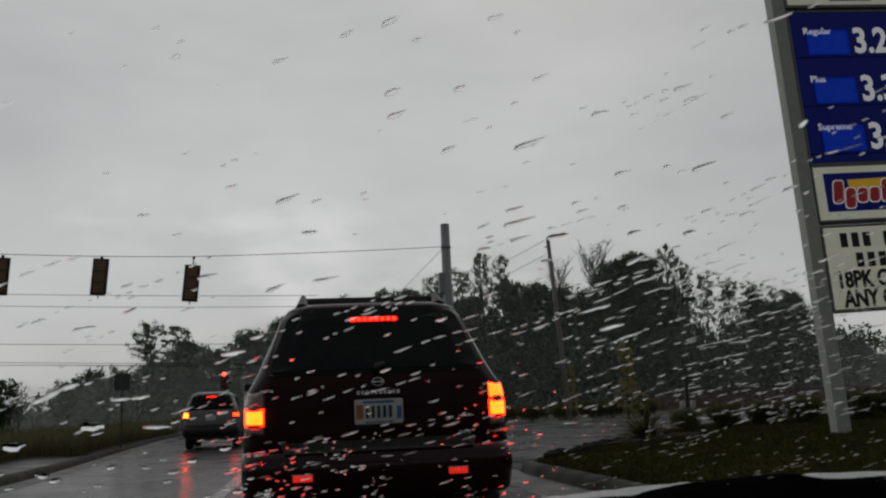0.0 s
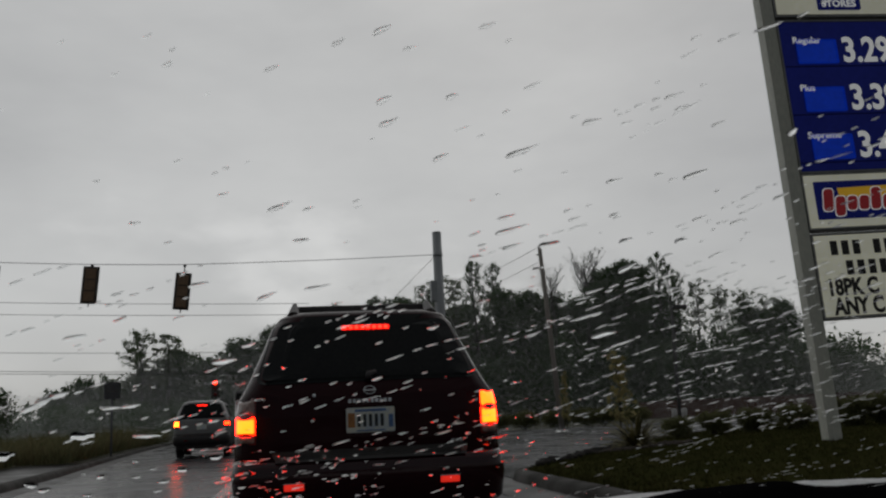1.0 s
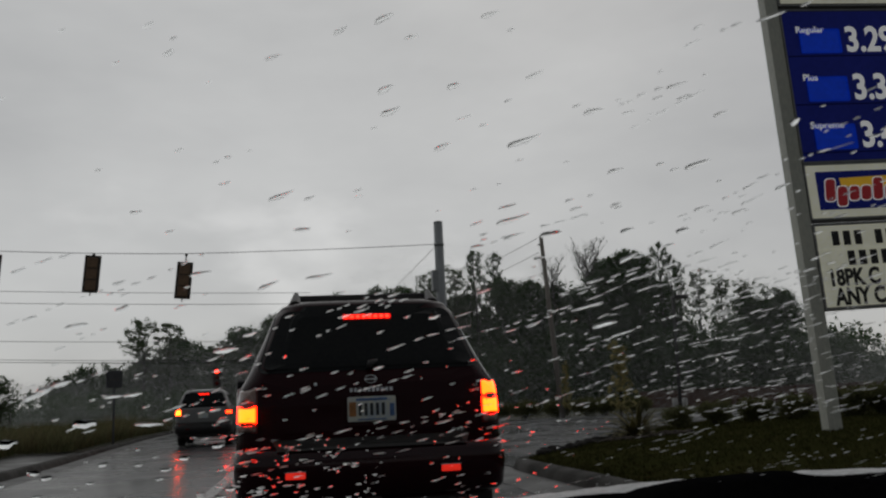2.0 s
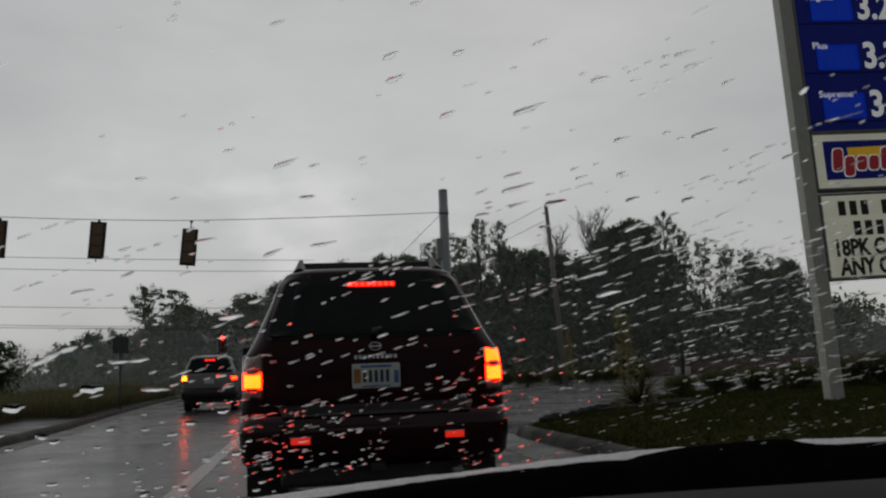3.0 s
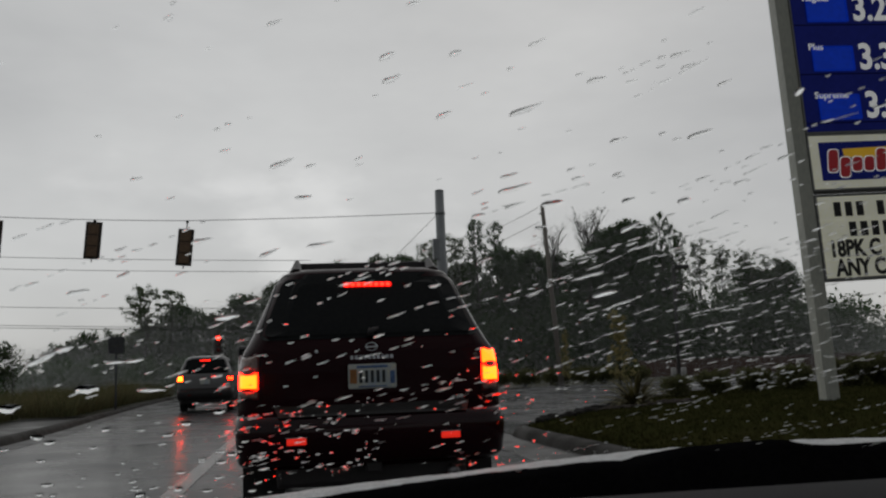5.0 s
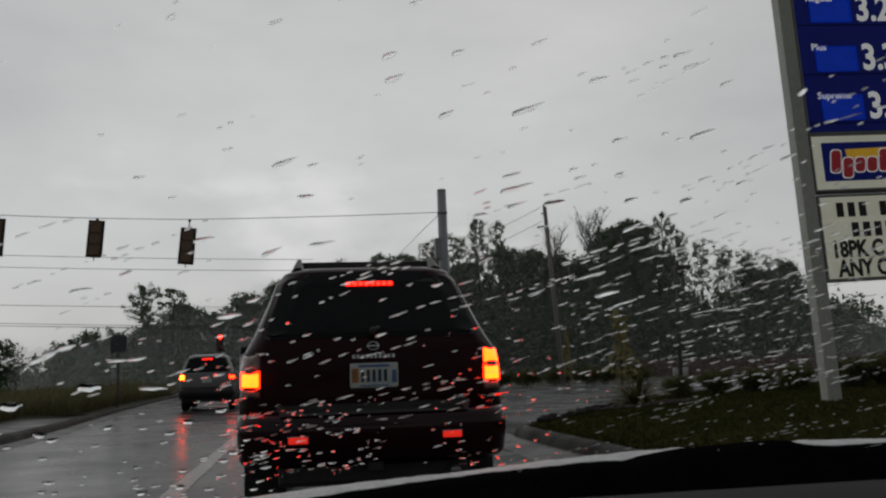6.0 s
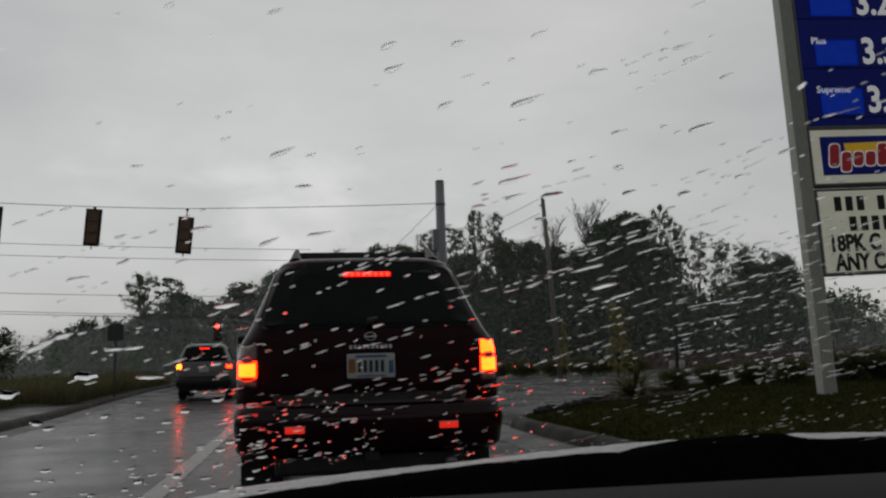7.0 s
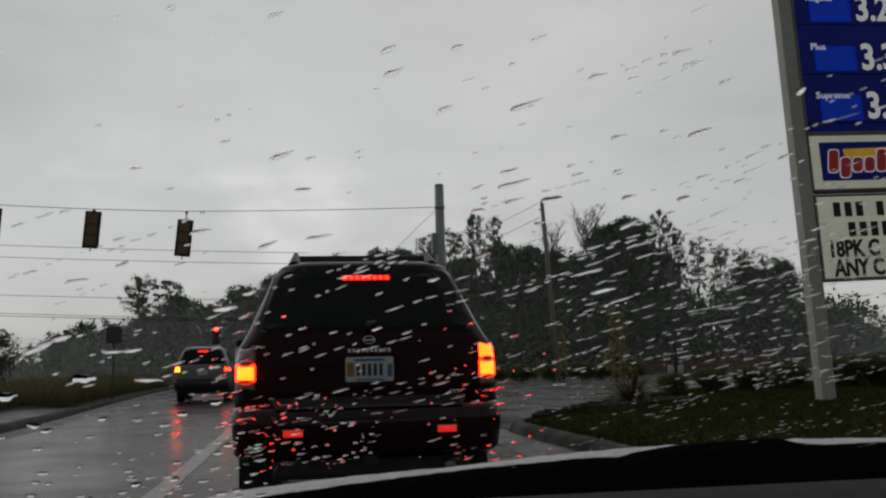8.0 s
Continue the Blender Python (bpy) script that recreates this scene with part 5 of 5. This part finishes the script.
for x in (16.82, 17.32):
    t = thing("bollard", "short pale post beside the lamp post", "bollard", pose(x, 38.5, ground_z(38.5)), group="bollards by the lamp post")
    part("shaft", tube(bmesh.new(), [(0, 0, -0.1), (0, 0, 0.78), (0, 0, 0.82)], [0.13, 0.13, 0.08], 12), M_WHITE_BOX, t, "", True)

t = thing("low_wall", "long low brown-red wall before the wood", "wall", pose(37, 66, ground_z(66)), kind="structure")
part("wall", boxed(-11, 13, -0.15, 0.15, -0.2, 1.25, bevel=0.02), M_BRICK_FAR, t)
part("coping", boxed(-11.05, 13.05, -0.2, 0.2, 1.252, 1.33, bevel=0.015), M_BRICK_FAR, t)


# ---- the car that carries the camera ----
def crown_z(x):
    return 0.885 - 0.086 * (x - 0.72) ** 2


own = thing("camera_car", "silver car with wet hood seen from its front seat", "car")
bm = bmesh.new()
rows = []
for y, dz in ((1.10, -0.015), (1.16, -0.005), (1.22, 0.0), (1.28, -0.002), (1.34, -0.0065), (1.55, -0.036), (1.9, -0.09), (2.15, -0.17), (2.25, -0.30)):
    rows.append([])
    for k in range(301):
        x = -0.50 + 2.0 * k / 300
        beads = 0.0011 * noise.noise((x * 45, y * 30, 1.5)) + 0.0007 * noise.noise((x * 110, y * 60, 4.5))
        rise = 0.05 * min(0.3, max(0.0, 0.22 - x))
        rows[-1].append(bm.verts.new((x, y, crown_z(x) + rise + dz + beads)))
for a, b in zip(rows, rows[1:]):
    for k in range(300):
        bm.faces.new((a[k], a[k + 1], b[k + 1], b[k]))
part("hood", bm, M_HOOD, own, "wet silver hood beaded with rain", True)
bm = bmesh.new()
rows = []
for y, dz in ((0.98, -0.07), (1.02, -0.005), (1.06, 0.0), (1.12, -0.009), (1.135, -0.06)):
    row = []
    for k in range(241):
        x = -0.50 + 2.0 * k / 240
        hump = 0.0125 * math.exp(-((x - 0.525) / 0.108) ** 6) if 1.0 < y < 1.13 else 0.0
        wet = (0.0010 * noise.noise((x * 38, 2.0, 7.5)) + 0.0007 * noise.noise((x * 95, 5.0, 2.5))) if 1.0 < y < 1.13 else 0.0
        low = 0.027 * max(0.0, 0.45 - x) + 0.0046 * (1 if x < 0.36 else max(0.0, (0.44 - x) / 0.08))
        row.append(bm.verts.new((x, y, crown_z(x) + 0.0145 + low + dz + hump + wet)))
    rows.append(row)
for a, b in zip(rows, rows[1:]):
    for k in range(240):
        bm.faces.new((a[k], a[k + 1], b[k + 1], b[k]))
part("cowl", bm, M_COWL, own, "black plastic cowl with a raised wiper cover", True)
bm = bmesh.new()
rows = []
for y, z in ((1.00, 0.80), (0.86, 0.868), (0.80, 0.893), (0.70, 0.888), (0.5, 0.86), (0.42, 0.80), (0.40, 0.55)):
    rows.append([bm.verts.new((-0.50 + 2.0 * k / 12, y, z)) for k in range(13)])
for a, b in zip(rows, rows[1:]):
    for k in range(12):
        bm.faces.new((a[k], a[k + 1], b[k + 1], b[k]))
part("dashboard", bm, M_DASH, own, "dark grey dashboard top", True)

PANE_BASE, PANE_SLOPE = Vector((0.5, 1.03, 0.905)), radians(36)


def pane(u, v, out=0.0):
    """A point of the windshield: u across the car, v up the glass, out to the outside."""
    bow = -0.10 * (u - 0.5) ** 2
    return Vector((u, PANE_BASE.y + bow - v * math.cos(PANE_SLOPE) + out * math.sin(PANE_SLOPE), PANE_BASE.z + v * math.sin(PANE_SLOPE) + out * math.cos(PANE_SLOPE)))


# the clear pane itself is left open; its black rubber seal runs round the edge
edge = [pane(1.42, 0.0), pane(1.42, 0.86), pane(0.5, 0.86), pane(-0.42, 0.86), pane(-0.42, 0.0)]
part("windshield_seal", tube(bmesh.new(), [tuple(p) for p in edge], 0.012, 6), M_RUBBER, own, "black rubber windshield seal")
bm = bmesh.new()
tp = pane(0.5, 0.86)
box(bm, -0.46, 1.46, -1.9, tp.y + 0.02, tp.z - 0.005, tp.z + 0.05, 0.02)
part("roof", bm, M_HEADLINER, own)
for u in (-0.44, 1.44):
    p, q = pane(u, -0.02), pane(u, 0.87)
    part("windshield_pillar", tube(bmesh.new(), [tuple(p), tuple(q)], 0.045, 8), M_HEADLINER, own)
    part("side_wall", boxed(u - 0.03, u + 0.03, -1.9, 1.0, 0.25, 0.86, bevel=0.01), M_HEADLINER, own)
part("front_panel", boxed(-0.50, 1.50, 2.20, 2.30, 0.30, 0.56, bevel=0.04), M_HOOD, own)
for u in (-0.47, 1.47):
    part("fender", boxed(u - 0.03, u + 0.03, 1.0, 2.22, 0.30, 0.62, bevel=0.02), M_HOOD, own)
    part("rear_pillar", tube(bmesh.new(), [(u, -1.86, 0.80), (u, -1.80, tp.z)], 0.06, 8), M_HEADLINER, own)
    part("centre_pillar", tube(bmesh.new(), [(u, -0.35, 0.80), (u, -0.40, tp.z)], 0.05, 8), M_HEADLINER, own)
for u in (-0.36, 1.36):
    for y in (1.62, -1.25):
        wheel(own, u, y, 0.31, 0.2)
part("rear_wall", boxed(-0.44, 1.44, -1.94, -1.88, 0.25, tp.z, bevel=0.01), M_HEADLINER, own)
part("cabin_floor", boxed(-0.44, 1.44, -1.9, 1.0, 0.22, 0.26, bevel=0.005), M_HEADLINER, own)


# ---- rain on the windshield ----
def add_drop(verts, faces, rnd, u, v, length, width, angle, height, slant=(0.0, 0.0)):
    """One flattened drop, drawn out along angle, its flat side on the glass; slant tips its top."""
    n = 12
    ca, sa = math.cos(angle), math.sin(angle)
    wob = [rnd.uniform(0.82, 1.15) for _ in range(n)]
    bend = rnd.uniform(-0.25, 0.25)
    tail = rnd.uniform(0.45, 0.9)
    rise = 0.5 * math.hypot(length * (slant[0] * ca + slant[1] * sa), width * (slant[1] * ca - slant[0] * sa))
    start = len(verts)
    for f, h in ((1.0, 0.0004), (0.90, 0.20), (0.64, 0.59), (0.33, 0.89)):
        for k in range(n):
            a = 2 * math.pi * k / n
            x = math.cos(a) * length * 0.5 * f
            y = math.sin(a) * width * 0.5 * f * wob[k] * (tail if math.cos(a) > 0 else 1.0) + bend * width * (math.cos(a) * f) ** 2
            du, dv = x * ca - y * sa, x * sa + y * ca
            tip = slant[0] * du + slant[1] * dv + rise
            verts.append(tuple(pane(u + du, v + dv, 0.0008 + (height * h + tip if f < 1 else 0.0))))
    verts.append(tuple(pane(u, v, 0.0008 + height + rise)))
    top = len(verts) - 1
    for r in range(3):
        for k in range(n):
            a, b = start + r * n + k, start + r * n + (k + 1) % n
            faces.append((a, a + n, b + n, b))
    for k in range(n):
        faces.append((start + 3 * n + (k + 1) % n, start + 3 * n + k, top))
    rim = len(verts)
    verts.extend(verts[start:start + n])
    faces.append(tuple(rim + k for k in range(n)))


NOTABLE = [
    (0.162, 0.517, 0.029, 0.0036, 29), (0.166, 0.435, 0.030, 0.0048, 24), (0.201, 0.419, 0.020, 0.0078, 15), (0.311, 0.496, 0.022, 0.0040, 29),
    (-0.206, 0.183, 0.022, 0.0150, 0), (-0.276, 0.157, 0.022, 0.0160, 8), (-0.188, 0.317, 0.021, 0.0060, 16), (-0.150, 0.337, 0.014, 0.0061, 36),
    (-0.020, 0.459, 0.023, 0.0033, 30), (0.008, 0.372, 0.025, 0.0047, 16), (-0.086, 0.376, 0.019, 0.0045, 18), (0.269, 0.424, 0.013, 0.0052, 22),
    (-0.074, 0.282, 0.023, 0.0080, 12), (0.277, 0.305, 0.026, 0.0085, 17), (-0.151, 0.177, 0.027, 0.0080, -4), (-0.227, 0.234, 0.049, 0.0090, 33),
    (-0.167, 0.222, 0.033, 0.0065, 2), (0.379, 0.538, 0.009, 0.0069, 65),
    (0.139, 0.407, 0.013, 0.0048, 14), (0.320, 0.424, 0.012, 0.0060, 18), (0.059, 0.539, 0.017, 0.0042, 30), (-0.005, 0.425, 0.014, 0.0042, 8),
    (0.102, 0.562, 0.010, 0.0042, 28), (0.211, 0.544, 0.016, 0.0038, 20), (0.054, 0.557, 0.013, 0.0046, 34), (0.099, 0.510, 0.014, 0.0040, 34),
    (0.243, 0.489, 0.015, 0.0040, 22), (-0.034, 0.363, 0.022, 0.0034, 34), (-0.125, 0.441, 0.010, 0.0034, 14), (0.159, 0.450, 0.016, 0.0036, 22),
    (0.279, 0.392, 0.020, 0.0042, 42), (0.062, 0.250, 0.012, 0.0046, 26), (-0.052, 0.302, 0.014, 0.0048, 24), (0.110, 0.320, 0.012, 0.0046, 20),
    (0.030, 0.150, 0.022, 0.0040, 24), (0.135, 0.156, 0.020, 0.0040, 22), (0.255, 0.330, 0.030, 0.0042, 22), (0.300, 0.290, 0.026, 0.0040, 24),
]


def rain():
    rnd = random.Random(14)
    verts, faces = [], []

    def wind(u, v, spread=5):
        return radians(21 + 12 * max(0.0, min(1.0, v / 0.6)) - 8 * u + rnd.gauss(0, spread))

    def tipped(v):
        """Tops tipped down the pane so most high drops look dark against sky."""
        return (0.0, -rnd.uniform(0.08, 0.32)) if v > 0.36 and rnd.random() < 0.6 else (0.0, 0.0)

    def single(area, length, width, swell, spread=5):
        u, v = rnd.uniform(area[0], area[1]), rnd.uniform(area[2], area[3])
        L = length[0] + (length[1] - length[0]) * rnd.random() ** 2.0
        W = min(0.42 * L, rnd.uniform(*width))
        add_drop(verts, faces, rnd, u, v, L, W, wind(u, v, spread), W * rnd.uniform(*swell), tipped(v))

    def chain(area, count, width, swell):
        """Drops left one after another along the wind."""
        u, v = rnd.uniform(area[0], area[1]), rnd.uniform(area[2], area[3])
        a = wind(u, v, 3)
        for _ in range(rnd.randint(*count)):
            L = rnd.choice((0.005, 0.006, 0.008, 0.012, 0.017)) * rnd.uniform(0.8, 1.2)
            W = min(0.4 * L, rnd.uniform(*width))
            add_drop(verts, faces, rnd, u, v, L, W, a + rnd.gauss(0, 0.06), W * rnd.uniform(*swell), tipped(v))
            step = L + rnd.uniform(0.001, 0.012)
            u, v = u + step * math.cos(a), v + step * math.sin(a) + rnd.gauss(0, 0.0012)
            a += rnd.gauss(0, 0.05)

    # area (across, across, up, up), number of single drops, number of chains, their lengths, widths and swell
    for area, n, chains, length, width, swell in (
            ((-0.09, 0.20, 0.10, 0.34), 42, 12, (0.006, 0.019), (0.0014, 0.0024), (0.12, 0.24)),
            ((-0.09, 0.21, -0.02, 0.10), 8, 2, (0.005, 0.013), (0.0012, 0.0018), (0.05, 0.16)),
            ((0.19, 0.40, 0.17, 0.37), 70, 22, (0.005, 0.020), (0.0013, 0.0024), (0.12, 0.24)),
            ((0.38, 0.62, 0.13, 0.36), 125, 26, (0.004, 0.016), (0.0012, 0.0024), (0.12, 0.24)),
            ((0.22, 0.74, -0.03, 0.16), 100, 14, (0.004, 0.013), (0.0010, 0.0017), (0.10, 0.22)),
            ((-0.33, -0.08, 0.16, 0.36), 34, 9, (0.005, 0.018), (0.0018, 0.0034), (0.12, 0.24)),
            ((-0.30, 0.12, 0.35, 0.62), 36, 3, (0.005, 0.015), (0.0018, 0.0032), (0.08, 0.20)),
            ((0.10, 0.50, 0.35, 0.62), 74, 9, (0.004, 0.016), (0.0018, 0.0032), (0.08, 0.20)),
            ((0.25, 0.60, 0.34, 0.46), 44, 6, (0.004, 0.014), (0.0016, 0.0028), (0.06, 0.16))):
        for _ in range(n):
            single(area, length, width, swell)
        for _ in range(chains):
            chain(area, (3, 7), width, swell)
    # flat beads, each slanted so the brake lamps ahead glint red through it
    flat_verts, flat_faces = [], []
    for k in range(260):
        cu = rnd.choice((-0.062, 0.174))
        if k < 80:
            du, dv = rnd.gauss(0.005, 0.045), rnd.gauss(-0.015, 0.06)
        elif k < 190:
            du, dv = rnd.uniform(-0.05, 0.15), rnd.uniform(-0.195, -0.04)
        else:
            cu, du, dv = -0.062, rnd.uniform(-0.02, 0.13), rnd.uniform(-0.195, -0.06)
        u, v = cu + du, 0.187 + dv
        if v < -0.012:
            continue
        across, up = (-3.0 * du, -0.95 * dv) if cu < 0 else (-2.55 * du - 0.63 * dv, -1.02 * dv - 0.5 * du)
        L = rnd.choice((0.004, 0.006, 0.009, 0.013)) * rnd.uniform(0.8, 1.3) * (1 - 4.5 * min(0.15, abs(du)))
        W = min(0.35 * L, rnd.uniform(0.0010, 0.0016))
        add_drop(flat_verts, flat_faces, rnd, u, v, L, W, wind(u, v) - 0.1, W * rnd.uniform(0.005, 0.03), (across + rnd.gauss(0, 0.024), up + rnd.gauss(0, 0.014)))
    # round drops low on the driver's side, slanted to darken their upper half
    for _ in range(120):
        u, v = rnd.uniform(-0.34, -0.05), -0.07 + 0.21 * rnd.random() ** 1.6
        L = rnd.uniform(0.004, 0.014)
        W = L * rnd.uniform(0.42, 0.7)
        add_drop(flat_verts, flat_faces, rnd, u, v, L, W, radians(rnd.gauss(12, 10)), W * rnd.uniform(0.03, 0.07), (0.0, -rnd.uniform(0.22, 0.34)))
    # wind-drawn runs and fat drops: across, up, length, width, angle
    for u, v, L, W, deg in NOTABLE:
        n = max(1, int(L / 0.016))
        a = radians(deg)
        for k in range(n):
            o = (k - (n - 1) / 2) * L / n
            w = W * (1.0 if n == 1 else rnd.uniform(0.75, 1.0))
            where = (flat_verts, flat_faces) if W > 0.012 else (verts, faces)
            add_drop(*where, rnd, u + o * math.cos(a), v + o * math.sin(a) + rnd.gauss(0, 0.0006), L / n * (1.0 if n == 1 else 1.12), w, a + (0 if n == 1 else rnd.gauss(0, 0.12)), w * (0.12 if v > 0.33 else 0.06 if W > 0.012 else 0.16), (0.0, -0.32) if W > 0.012 else (0.0, -0.24) if v > 0.36 else (0.0, 0.0))
    flat = new("raindrop_beads", raw_mesh("raindrop_beads", flat_verts, flat_faces, M_WATER_FLAT, True))
    tagged(flat, "smooth clear beads of rain on the windshield", "raindrops", kind="stuff")
    ob = new("raindrops", raw_mesh("raindrops", verts, faces, M_WATER, True))
    return tagged(ob, "clear raindrops and short streaks on the windshield", "raindrops", kind="stuff")


rain()


# ---- rain haze before the wood, built of specks ----
def rain_haze():
    """Fine slanting rain and spray specks imitating haze, thicker towards the ground and no higher than the wood."""
    r = np.random.default_rng(33)
    n = 720000
    c = np.empty((n, 3))
    c[:, 0], c[:, 1] = r.uniform(-46, 63, n), r.uniform(54, 75, n)
    near = c[:, 1] / 80.0
    top = np.interp(c[:, 0] / near, (-46, -22, -14, -8, -3, 3, 8, 28, 35, 47, 52, 63), (3.6, 4.4, 7.4, 8.4, 10.4, 13.0, 16.0, 16.6, 16.0, 12.8, 7.0, 3.8))
    c[:, 2] = (top + 0.4) * near * r.beta(1.0, 1.45, n) - 0.4
    low = r.random(n) < 0.06
    k = int(low.sum())
    c[low] = np.stack((r.uniform(2, 26, k), r.uniform(17, 48, k), 0.35 * r.random(k) ** 2 - 0.28), 1)
    length = np.where(low, 0.5, 1.0)[:, None] * r.uniform(0.06, 0.12, (n, 1))
    fall = np.stack((r.normal(0.12, 0.35, n), r.normal(0.0, 0.1, n), np.ones(n)), 1) * length
    side = np.stack((np.where(low, 0.0018, 0.0029), r.normal(0, 0.0002, n), np.zeros(n)), 1)
    co = np.stack((c - side, c + side, c + fall), 1).reshape(-1)
    me = bpy.data.meshes.new("rain")
    me.vertices.add(3 * n)
    me.vertices.foreach_set("co", co)
    me.loops.add(3 * n)
    me.loops.foreach_set("vertex_index", np.arange(3 * n, dtype=np.int32))
    me.polygons.add(n)
    me.polygons.foreach_set("loop_start", np.arange(0, 3 * n, 3, dtype=np.int32))
    me.update()
    me.materials.append(M_RAIN)
    return tagged(new("rain", me), "fine pale specks imitating rain haze before the dark wood", "rain", kind="stuff")


rain_haze()
